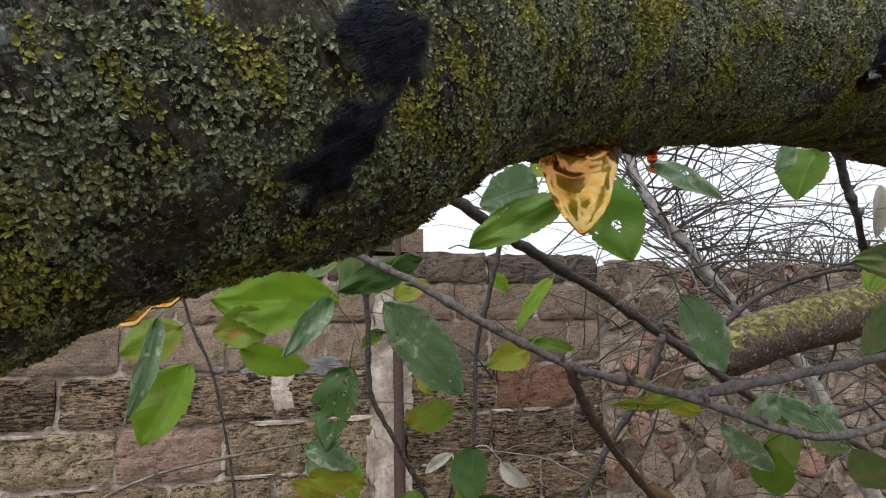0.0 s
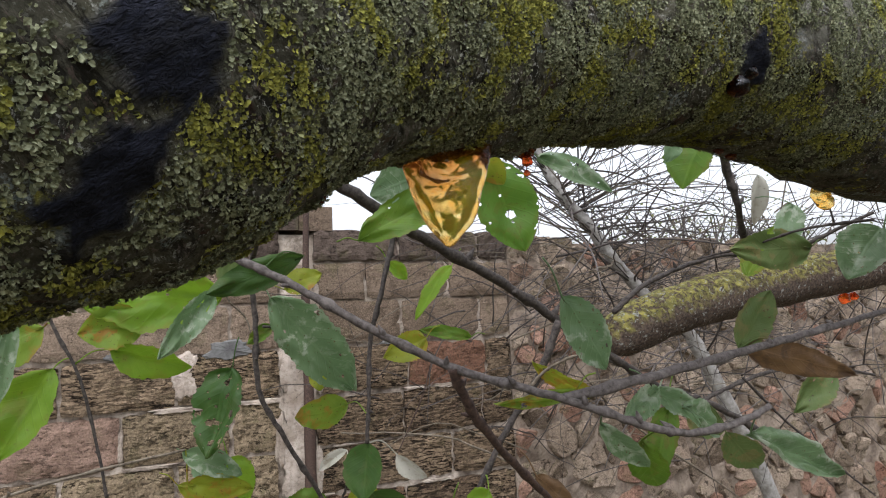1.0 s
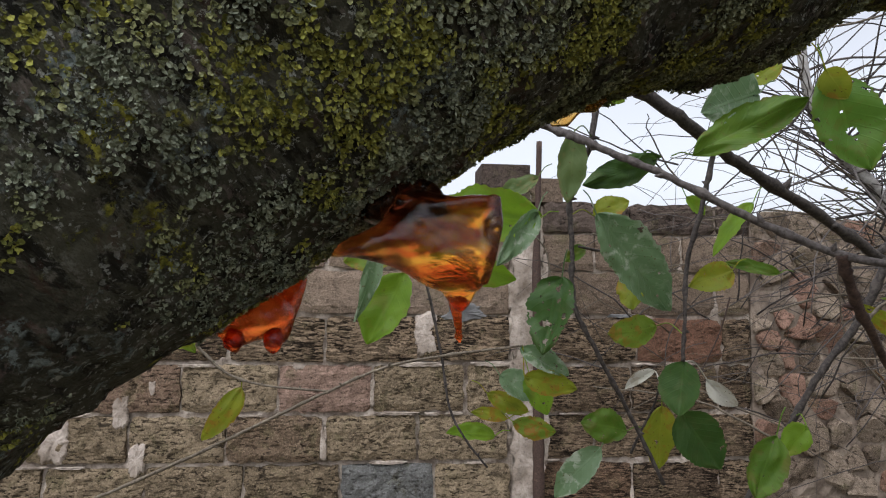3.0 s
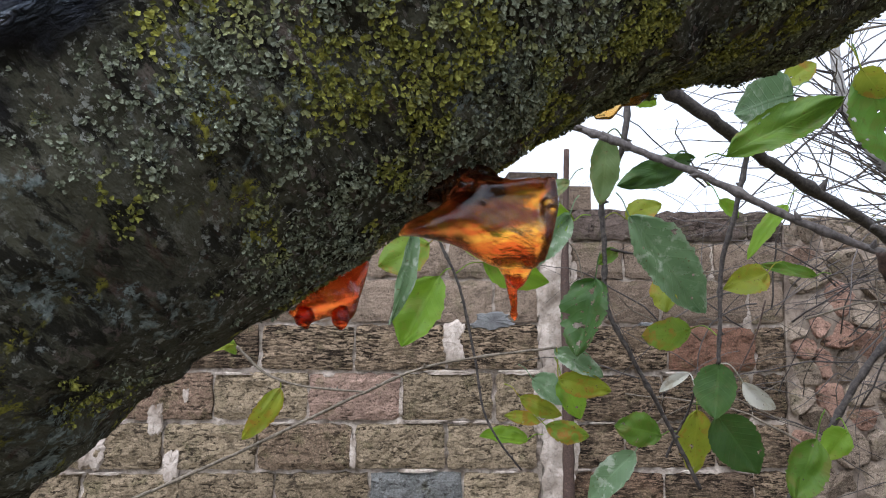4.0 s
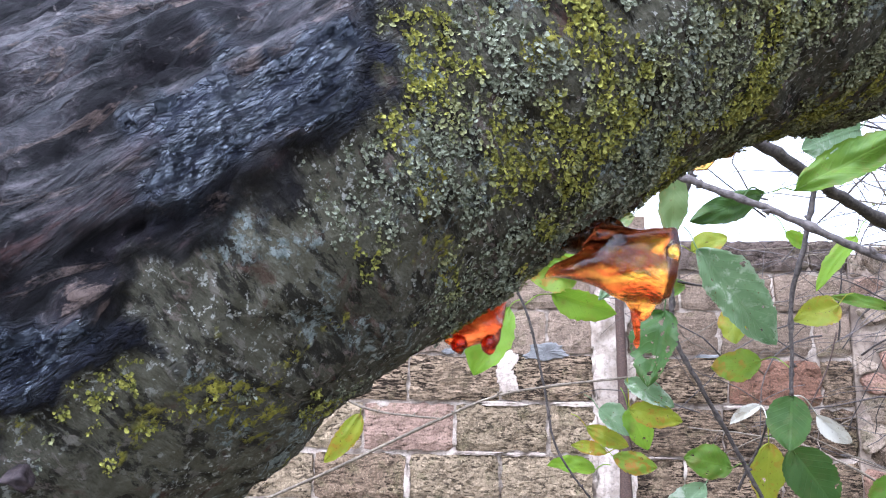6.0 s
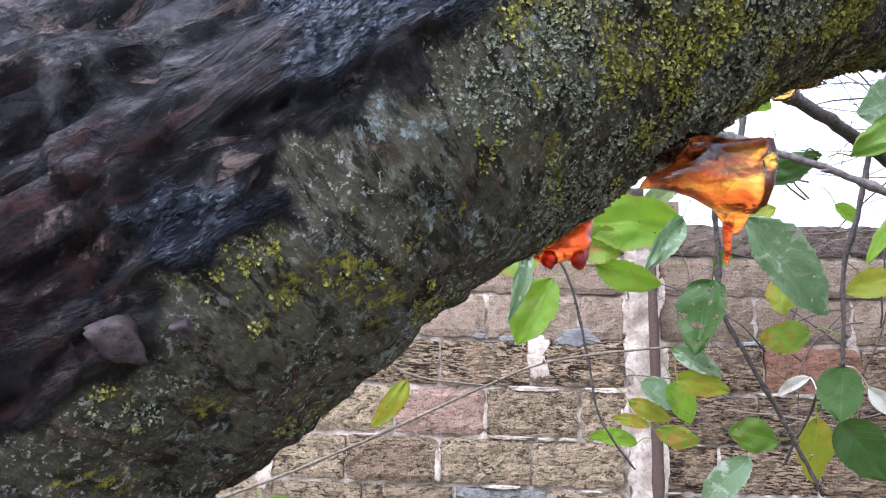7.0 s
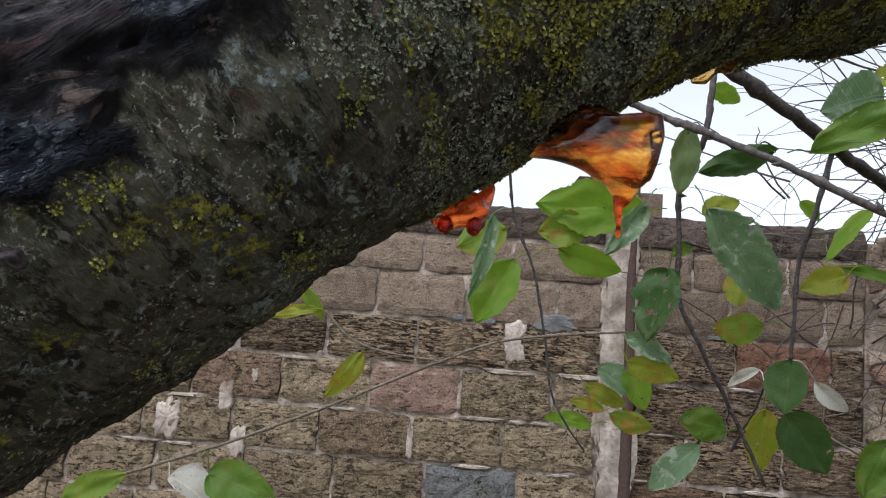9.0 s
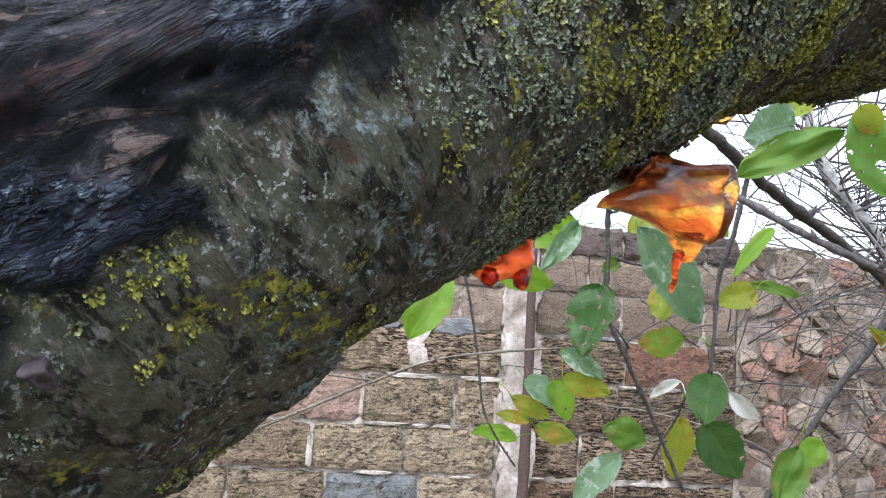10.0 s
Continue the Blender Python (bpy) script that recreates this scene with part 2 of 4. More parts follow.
LEAF = {
    "green": leaf_material("green", (0.055, 0.118, 0.012), (0.115, 0.195, 0.018), (0.16, 0.10, 0.03), 0.5),
    "bright": leaf_material("bright", (0.10, 0.195, 0.012), (0.175, 0.285, 0.018), (0.2, 0.13, 0.03), 0.4, 0.5),
    "dark": leaf_material("dark", (0.026, 0.062, 0.012), (0.05, 0.10, 0.017), (0.09, 0.10, 0.03), 0.3, 0.3),
    "eaten": leaf_material("eaten", (0.024, 0.058, 0.011), (0.047, 0.10, 0.016), (0.09, 0.12, 0.04), 0.5, 0.35),
    "torn": leaf_material("torn", (0.07, 0.15, 0.02), (0.11, 0.21, 0.025), (0.13, 0.12, 0.02), 0.6, 0.5),
    "pale": leaf_material("pale", (0.085, 0.14, 0.06), (0.14, 0.20, 0.10), (0.34, 0.37, 0.28), 0.95, 0.3, 0.35, (0.2, 0.36, 0.14)),
    "yellow": leaf_material("yellow", (0.13, 0.19, 0.015), (0.27, 0.28, 0.022), (0.30, 0.12, 0.02), 0.95, 0.45),
    "spotted": leaf_material("spotted", (0.11, 0.19, 0.02), (0.19, 0.27, 0.03), (0.30, 0.13, 0.02), 1.0, 0.45),
    "olive": leaf_material("olive", (0.07, 0.11, 0.03), (0.12, 0.16, 0.05), (0.2, 0.15, 0.06), 0.7, 0.35),
    "brown": leaf_material("brown", (0.10, 0.055, 0.025), (0.17, 0.10, 0.045), (0.05, 0.03, 0.02), 0.7, 0.3),
    "dry": leaf_material("dry", (0.42, 0.40, 0.33), (0.58, 0.56, 0.48), (0.25, 0.18, 0.10), 0.5, 0.3, 0.6, (0.5, 0.46, 0.36)),
}


def twig_material(name, a, b, grain=260):
    k = Mat("twig_bark_" + name, 0.75, 0.3)
    c = k.mix(k.ramp(k.noise(grain, 6, 0.65), 0.35, 0.68), a, b)
    c = k.mix(k.ramp(k.noise(60, 4), 0.58, 0.68, 0, 0.5), c, tuple(min(0.3, x * 1.5) for x in b))
    return k.colour(c).bump(k.noise(700, 4), 0.6, 0.0008).m


TWIG = {
    "grey": twig_material("grey", (0.05, 0.040, 0.036), (0.15, 0.13, 0.118)),
    "dark": twig_material("dark", (0.02, 0.016, 0.014), (0.085, 0.07, 0.06)),
    "brown": twig_material("brown", (0.03, 0.018, 0.014), (0.10, 0.062, 0.046)),
    "pale": twig_material("pale", (0.075, 0.058, 0.04), (0.20, 0.165, 0.12)),
}


def limb_material():
    k = Mat("mossy_limb_bark", 0.9, 0.2)
    c = k.mix(k.ramp(k.noise(260, 7, 0.65), 0.35, 0.68), (0.03, 0.022, 0.017), (0.14, 0.10, 0.075))
    up = k.n("ShaderNodeSeparateXYZ")
    k.put(up.inputs[0], k.n("ShaderNodeNewGeometry").outputs["Normal"])
    moss = k.math("MULTIPLY", k.ramp(k.math("ADD", up.outputs[2], k.noise(60, 4)), 0.5, 0.95), k.ramp(k.noise(120, 6, 0.7, warp=0.5), 0.42, 0.52))
    c = k.mix(moss, c, k.mix(k.ramp(k.noise(70), 0.4, 0.6), (0.12, 0.11, 0.035), (0.26, 0.23, 0.06)))
    c = k.mix(k.ramp(k.noise(140, 6, 0.7, warp=0.9), 0.58, 0.63), c, (0.27, 0.28, 0.25))
    return k.colour(c).bump(k.math("ADD", k.noise(300, 6), moss), 0.9, 0.003).m


def stone_material(name, a, b, rosy, pores, worms, pit, cover):
    """Shell limestone: layered, worm-pitted and weathered; each block has its own tint."""
    k = Mat(name, 0.93, 0.12).world_co()
    r = k.tint()
    r2 = k.math("FRACT", k.math("MULTIPLY", r, 7.31))
    wide = k.noise(6.0, 5, 0.6)
    c = k.mix(k.ramp(k.math("ADD", r2, k.math("MULTIPLY", wide, 0.9)), 0.35, 1.4), a, b)
    c = k.mix(k.ramp(r, 0.94, 0.99, 0, 0.5), c, rosy)
    c = k.mix(k.ramp(k.noise(17, 6, 0.65, warp=0.5), 0.50, 0.66, 0, 0.6), c, tuple(x * 0.45 for x in a))
    c = k.mix(k.ramp(k.noise(11, 6, 0.65, warp=0.3), 0.54, 0.66, 0, 0.5), c, (0.112, 0.104, 0.046))
    grit = k.noise(130, 7, 0.75)
    c = k.mix(k.ramp(grit, 0.50, 0.36, 0, 0.75), c, (0.040, 0.030, 0.019))
    c = k.mix(k.ramp(k.noise(300, 5, 0.7), 0.56, 0.64, 0, 0.55), c, tuple(min(1.0, x * 1.9) for x in b))
    c = k.mix(k.ramp(grit, 0.56, 0.7, 0, 0.5), c, tuple(min(1.0, x * 1.6) for x in b))
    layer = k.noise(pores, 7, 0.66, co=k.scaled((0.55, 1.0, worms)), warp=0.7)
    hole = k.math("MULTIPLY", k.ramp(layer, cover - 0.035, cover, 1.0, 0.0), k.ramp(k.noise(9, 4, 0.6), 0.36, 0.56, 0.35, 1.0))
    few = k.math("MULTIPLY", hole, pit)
    # near-black in the pits paints the shade of their depth
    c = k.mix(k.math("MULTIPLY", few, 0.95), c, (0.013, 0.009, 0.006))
    k.colour(c)
    h = k.math("SUBTRACT", k.math("ADD", k.math("MULTIPLY", k.noise(60, 8, 0.75), 0.6), k.math("MULTIPLY", layer, 0.7)), few)
    return k.bump(h, 1.0, 0.014).m


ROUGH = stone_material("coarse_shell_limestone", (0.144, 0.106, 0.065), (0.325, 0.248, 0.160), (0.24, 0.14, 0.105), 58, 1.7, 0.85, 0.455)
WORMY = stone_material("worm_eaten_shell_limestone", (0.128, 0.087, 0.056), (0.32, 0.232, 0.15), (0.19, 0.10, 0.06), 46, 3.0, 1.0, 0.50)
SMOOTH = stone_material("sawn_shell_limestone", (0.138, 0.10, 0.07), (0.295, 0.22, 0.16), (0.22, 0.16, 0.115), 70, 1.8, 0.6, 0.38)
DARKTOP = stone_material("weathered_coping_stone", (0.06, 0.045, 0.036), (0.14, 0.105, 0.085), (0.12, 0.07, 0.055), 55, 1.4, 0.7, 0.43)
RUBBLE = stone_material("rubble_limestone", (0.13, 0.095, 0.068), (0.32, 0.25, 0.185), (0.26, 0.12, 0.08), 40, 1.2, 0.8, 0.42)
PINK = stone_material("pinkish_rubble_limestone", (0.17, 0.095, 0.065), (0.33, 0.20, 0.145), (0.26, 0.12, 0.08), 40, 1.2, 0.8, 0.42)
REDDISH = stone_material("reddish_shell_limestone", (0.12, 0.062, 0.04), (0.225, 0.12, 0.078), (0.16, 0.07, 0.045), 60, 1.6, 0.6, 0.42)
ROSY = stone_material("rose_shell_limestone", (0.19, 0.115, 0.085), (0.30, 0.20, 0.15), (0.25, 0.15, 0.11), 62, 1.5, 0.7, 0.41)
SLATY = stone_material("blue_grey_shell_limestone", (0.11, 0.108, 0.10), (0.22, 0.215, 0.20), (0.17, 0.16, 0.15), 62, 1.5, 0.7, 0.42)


def mortar_material(name, a, b, c2):
    k = Mat(name, 0.95, 0.1).world_co()
    c = k.mix(k.ramp(k.noise(9, 5), 0.35, 0.68), a, b)
    c = k.mix(k.ramp(k.noise(55, 6, 0.7), 0.5, 0.72, 0, 0.7), c, c2)
    c = k.mix(k.ramp(k.noise(24, 8, 0.75, warp=0.6), 0.53, 0.6, 0, 0.55), c, a)
    return k.colour(c).bump(k.noise(110, 8, 0.75), 0.8, 0.006).m


MORTAR = mortar_material("grey_lime_mortar", (0.18, 0.14, 0.108), (0.60, 0.51, 0.42), (0.08, 0.06, 0.046))
PLASTER = mortar_material("pale_lime_plaster", (0.24, 0.19, 0.145), (0.60, 0.51, 0.43), (0.09, 0.068, 0.048))
CEMENT = mortar_material("blue_grey_cement", (0.12, 0.117, 0.112), (0.26, 0.255, 0.245), (0.09, 0.085, 0.08))
EARTH = mortar_material("garden_soil", (0.07, 0.058, 0.034), (0.14, 0.118, 0.07), (0.05, 0.05, 0.024))
RUBBLE_MORTAR = mortar_material("crumbling_lime_mortar", (0.12, 0.09, 0.068), (0.36, 0.29, 0.225), (0.06, 0.045, 0.034))
BARK, FLAKE, MOSSY = bark_material(), flake_material(), limb_material()
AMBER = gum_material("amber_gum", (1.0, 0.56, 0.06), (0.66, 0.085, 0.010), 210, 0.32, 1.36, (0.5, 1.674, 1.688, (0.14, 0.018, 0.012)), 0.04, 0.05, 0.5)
HONEY = gum_material("honey_gum", (1.0, 0.84, 0.36), (1.0, 0.54, 0.09), 200, 0.10, 1.15, (0.35, 1.690, 1.712, (0.50, 0.10, 0.02)), 0.14, 0.1, 0.0)
DARKGUM = gum_material("dark_gum", (0.30, 0.04, 0.015), (0.04, 0.01, 0.008), 150, 0.2)
RED = gum_material("red_gum", (1.0, 0.27, 0.04), (0.70, 0.075, 0.015), 190, 0.4)


# ---- mesh helpers ----
def mesh(name, verts, faces, material, smooth=True):
    me = bpy.data.meshes.new(name)
    me.from_pydata([tuple(v) for v in verts], [], faces)
    me.materials.append(material)
    me.polygons.foreach_set("use_smooth", [smooth] * len(me.polygons))
    me.update()
    return me


def part(name, me, parent, label=""):
    ob = new(name, me)
    ob.parent = parent
    return tagged(ob, label)


def spline(points, steps):
    """Catmull-Rom through the points (tuples of any length)."""
    p = [np.array(q, float) for q in points]
    p = [2 * p[0] - p[1], *p, 2 * p[-1] - p[-2]]
    out = []
    for i in range(1, len(p) - 2):
        for s in range(steps):
            t = s / steps
            out.append(0.5 * (2 * p[i] + (p[i + 1] - p[i - 1]) * t + (2 * p[i - 1] - 5 * p[i] + 4 * p[i + 1] - p[i + 2]) * t * t + (3 * p[i] - p[i - 1] - 3 * p[i + 1] + p[i + 2]) * t ** 3))
    out.append(p[-2])
    return np.array(out)


def tube(path, radii, sides=8, knots=0.0, seed=0.0):
    """Vertices and faces of a closed, slightly knotty tube along a path."""
    path = np.asarray(path, float)
    n = len(path)
    tan = np.gradient(path, axis=0)
    verts, faces = [], []
    ref = np.array((0.0, 0.0, 1.0)) if abs(tan[0][2]) < 0.8 * np.linalg.norm(tan[0]) else np.array((1.0, 0.0, 0.0))
    for i in range(n):
        t = tan[i] / (np.linalg.norm(tan[i]) + 1e-9)
        a = ref - t * (ref @ t)
        a /= np.linalg.norm(a) + 1e-9
        ref = a
        b = np.cross(t, a)
        for j in range(sides):
            w = 2 * math.pi * j / sides
            d = a * math.cos(w) + b * math.sin(w)
            r = radii[i] * (1 + knots * noise.noise(Vector((*(path[i] * 90), seed + j * 0.7))[:3]))
            verts.append(path[i] + d * r)
    for i in range(n - 1):
        for j in range(sides):
            k = (j + 1) % sides
            faces.append((i * sides + j, i * sides + k, (i + 1) * sides + k, (i + 1) * sides + j))
    faces.append(tuple(range(sides))[::-1])
    faces.append(tuple((n - 1) * sides + j for j in range(sides)))
    return verts, faces


def joined(pieces):
    verts, faces = [], []
    for v, f in pieces:
        o = len(verts)
        verts += list(v)
        faces += [tuple(i + o for i in q) for q in f]
    return verts, faces


# ---- ground ----
gv = [(x * 400.0, y * 400.0, 0.0) for x, y in ((-1, -1), (1, -1), (1, 1), (-1, 1))]
tagged(new("ground", mesh("ground", gv, [(0, 1, 2, 3)], EARTH)), "bare brown garden soil under the fruit tree", "ground", kind="structure")

# ---- the fruit tree: main limb ----
AXIS = [
    (-1.50, -0.16, -0.05, 0.125), (-1.42, -0.13, 0.45, 0.105), (-1.15, -0.05, 0.87, 0.088), (-0.80, 0.06, 1.155, 0.075),
    (-0.46, 0.1844, 1.4644, 0.098), (-0.33, 0.2125, 1.5566, 0.080), (-0.23, 0.2352, 1.6279, 0.0667), (-0.15, 0.2602, 1.6869, 0.0653),
    (-0.07, 0.2777, 1.7395, 0.0668), (0.01, 0.3055, 1.7675, 0.0646), (0.09, 0.3414, 1.8042, 0.0581), (0.19, 0.3676, 1.8215, 0.0524),
    (0.29, 0.3725, 1.8385, 0.056), (0.37, 0.378, 1.838, 0.060), (0.44, 0.3806, 1.826, 0.061), (0.54, 0.386, 1.812, 0.061), (0.70, 0.41, 1.815, 0.058), (0.95, 0.46, 1.83, 0.05), (1.5, 0.66, 1.86, 0.045),
]


def limb_frame(c, tan):
    t = tan / np.linalg.norm(tan)
    e1 = np.array((0.0, -1.0, 0.0))
    e1 -= t * (e1 @ t)
    e1 /= np.linalg.norm(e1)
    e2 = np.cross(e1, t)
    return e1, (e2 if e2[2] > 0 or t[2] > 0.95 else -e2)


def limb_at(u):
    """Centre, radius and side directions of the limb where x is u."""
    i = min(range(len(LIMB)), key=lambda k: abs(LIMB[k][0] - u))
    e1, e2 = limb_frame(LIMB[i][:3], LIMB_TAN[i])
    return LIMB[i][:3], LIMB[i][3], e1, e2, LIMB_TAN[i] / np.linalg.norm(LIMB_TAN[i])


SEAM = [(-0.60, -75), (-0.40, -62), (-0.29, -44), (-0.26, -38), (-0.25, -32), (-0.235, -27), (-0.22, -20), (-0.205, -24), (-0.19, -22), (-0.175, -10), (-0.166, 8), (-0.160, 40)]
BLACK = [(-0.190, -5, 0.025, 13), (-0.236, -24, 0.011, 7), (-0.16, 30, 0.02, 25), (0.0, -22, 0.010, 13), (-0.014, -43, 0.010, 10), (0.298, -28, 0.010, 14), (-0.30, 5, 0.03, 12)]


def zones(u, a, p):
    """How much of the torn canker, the black gum and the pale stretched bark lies at a place of the limb."""
    w = noise.noise(Vector(p) * 70) * 9 + noise.noise(Vector(p) * 200) * 4
    lo = np.interp(u, [q[0] for q in SEAM], [q[1] for q in SEAM])
    edge = min((a - lo + w) / 5.0, (100 - a) / 10.0, (-0.162 - u + w * 0.0006) / 0.004)
    canker = max(0.0, min(1.0, edge)) if u > -0.62 else 0.0
    gum = 0.0
    for bu, ba, ru, ra in BLACK:
        d = math.hypot((u - bu + 0.010 * noise.noise(Vector(p) * 95)) / ru, (a - ba + 1.1 * w) / ra)
        gum = max(gum, min(1.0, max(0.0, (1.15 - d) / 0.25)))
    pale = max(0.0, min(1.0, (u - 0.30) / 0.03)) * max(0.0, min(1.0, (0.42 - u) / 0.05)) * max(0.0, min(1.0, (a + 30) / 20))
    return canker, gum, pale


def relief(u, a, p, canker, gum):
    v = Vector(p)
    h = 0.0045 * noise.noise(v * 16) + 0.0028 * noise.noise(v * 42)
    if a > 20 and u < -0.19:
        h += 0.026 * min(1.0, (a - 20) / 45) * min(1.0, (-0.19 - u) / 0.07) * max(0.0, min(1.0, (160 - a) / 50))
    h += (0.0016 * noise.fractal(Vector((v.x * 230, v.y * 90, v.z * 110)), 0.8, 2.1, 3) + (0.0028 * max(0.0, noise.noise(v * 70)) if a < -70 and u > -0.1 else 0.0)) * (1 - canker)
    if canker > 0:
        run, over = 0.79 * v.x + 0.61 * v.z, 0.79 * v.z - 0.61 * v.x
        bend = 0.6 * noise.noise(v * 35)
        ridge = 1 - abs(noise.noise(Vector((run * 13, v.y * 50, over * 62 + bend))))
        split = abs(noise.noise(Vector((run * 20 + 7, v.y * 60, over * 110 + bend))))
        plate = noise.cell(Vector((run * 16 + bend, v.y * 22, over * 60 + bend)))
        h += canker * (0.0012 + 0.0046 * (ridge - 0.72) + 0.0014 * plate - 0.0026 * max(0.0, 0.12 - split) / 0.12 + 0.0013 * noise.fractal(Vector((run * 90, v.y * 160, over * 240)), 0.8, 2.0, 3))
    if gum > 0:
        h += gum * (0.0013 + 0.0016 * abs(noise.noise(Vector((v.x * 200, v.y * 200, v.z * 420)))))
    return h


FINE = spline(AXIS, 60)
step = [0]
for i in range(1, len(FINE)):
    near = -0.42 < FINE[i][0] < 0.45
    if np.linalg.norm(FINE[i][:3] - FINE[step[-1]][:3]) > (0.0017 if near else 0.012):
        step.append(i)
LIMB = FINE[step]
LIMB_TAN = np.gradient(LIMB[:, :3], axis=0)

tree = tagged(new("fruit_tree"), "old fruit tree limb with lichen-covered bark and sparse leafy twigs", "tree")
SIDES = 260
lv, lf, lz = [], [], []
for i, (x, y, z, r) in enumerate(LIMB):
    e1, e2 = limb_frame(LIMB[i][:3], LIMB_TAN[i])
    for j in range(SIDES):
        w = 2 * math.pi * j / SIDES
        deg = math.degrees(w if w <= math.pi else w - 2 * math.pi)
        d = e1 * math.cos(w) + e2 * math.sin(w)
        p = np.array((x, y, z)) + d * r
        zz = zones(x, deg, p)
        lv.append(p + d * relief(x, deg, p, zz[0], zz[1]))
        lz.append(zz)
for i in range(len(LIMB) - 1):
    for j in range(SIDES):
        k = (j + 1) % SIDES
        lf.append((i * SIDES + j, i * SIDES + k, (i + 1) * SIDES + k, (i + 1) * SIDES + j))
lf.append(tuple((len(LIMB) - 1) * SIDES + j for j in range(SIDES)))
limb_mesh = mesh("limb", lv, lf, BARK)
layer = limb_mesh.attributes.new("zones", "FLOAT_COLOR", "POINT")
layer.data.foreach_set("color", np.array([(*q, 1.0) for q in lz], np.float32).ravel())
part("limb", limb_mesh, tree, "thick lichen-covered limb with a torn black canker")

# lichen on the limb: rosettes of curled, overlapping lobes
rng = random.Random(7)
fv, ff, fz = [], [], []
for _ in range(46000):
    u, deg = rng.uniform(-0.36, 0.42), rng.uniform(-125, 75)
    i = int(np.searchsorted(LIMB[:, 0], u))
    x, y, z, r = LIMB[i]
    e1, e2 = limb_frame(LIMB[i][:3], LIMB_TAN[i])
    w = radians(deg)
    d = e1 * math.cos(w) + e2 * math.sin(w)
    p = np.array((x, y, z)) + d * r
    v = Vector(p)
    rich = float(np.interp(x, [-0.36, -0.22, -0.17, -0.13, 0.42], [-0.55, -0.30, 0.12, 0.34, 0.34])) + float(np.interp(deg, [-125, -80, -35, 75], [-0.22, -0.02, 0.14, 0.14]))
    den = 0.9 * noise.noise(v * 34) + 0.8 * noise.noise(v * 95) + rich
    if den < rng.uniform(-0.05, 0.3):
        continue
    zz = zones(x, deg, p)
    if zz[0] > 0.2 or zz[1] > 0.2:
        continue
    base = p + d * relief(x, deg, p, zz[0], zz[1])
    tone = noise.noise(v * 52 + Vector((9, 3, 1))) + 0.45 * noise.noise(v * 150) + (0.25 if x < -0.19 else 0.0)
    gold = 1.0 if tone > 0.14 else 0.5 if tone > 0.0 else 0.22 if x > -0.1 else 0.05
    t = LIMB_TAN[i] / np.linalg.norm(LIMB_TAN[i])
    side_way = np.cross(t, d)
    big = float(np.interp(x, [-0.2, -0.13], [0.6, 1.0]))
    for q in range(rng.randrange(4, 9)):
        b0 = rng.uniform(0, 6.283)
        at = base + (t * math.cos(b0) + side_way * math.sin(b0)) * rng.uniform(0.0, 0.0019) * big
        way = b0 + rng.uniform(-0.7, 0.7)
        go = t * math.cos(way) + side_way * math.sin(way)
        cross = np.cross(d, go)
        length, wide, up = big * rng.uniform(0.0006, 0.0019), big * rng.uniform(0.0004, 0.0009), big * rng.uniform(0.0001, 0.0009)
        o = len(fv)
        fv += [at - d * 0.0002, at + go * length * 0.5 + d * up * 0.25]
        for along_at, across_at in ((0.35, 0.75), (0.7, 1.0), (0.95, 0.5), (1.05, -0.2), (0.75, -0.95), (0.3, -0.8)):
            fv.append(at + go * length * along_at * rng.uniform(0.85, 1.15) + cross * wide * across_at + d * (up + rng.uniform(-0.0004, 0.0004)))
        fz += [gold] * 8
        ff += [(o, o + 1, o + 2), (o, o + 7, o + 1)] + [(o + 1, o + 1 + e, o + e) for e in range(2, 7)]
flake_mesh = mesh("lichen", fv, ff, FLAKE, False)
layer = flake_mesh.attributes.new("zones", "FLOAT_COLOR", "POINT")
layer.data.foreach_set("color", np.array([(g, g, g, 1.0) for g in fz], np.float32).ravel())
tagged(part("lichen", flake_mesh, tree, "grey-green and golden crusts of lichen"), kind="stuff")

# the mossy side limb behind
side = spline([(0.612, 0.865, 1.624, 0.010), (0.627, 0.86, 1.628, 0.028), (0.655, 0.86, 1.642, 0.036), (0.73, 0.86, 1.663, 0.037), (0.848, 0.86, 1.686, 0.038), (1.048, 0.85, 1.712, 0.038), (1.229, 0.80, 1.745, 0.040), (1.5, 0.66, 1.85, 0.042)], 12)
sv, sf = tube(side[:, :3], side[:, 3], 40)
sv = [v + (np.array((0, 0, 1.0)) * 0.004 * noise.noise(Vector(v) * 45) + np.array((0, -1.0, 0.3)) * 0.003 * noise.noise(Vector(v) * 90)) for v in sv]
part("side_limb", mesh("side_limb", sv, sf, MOSSY), tree, "mossy broken side limb")

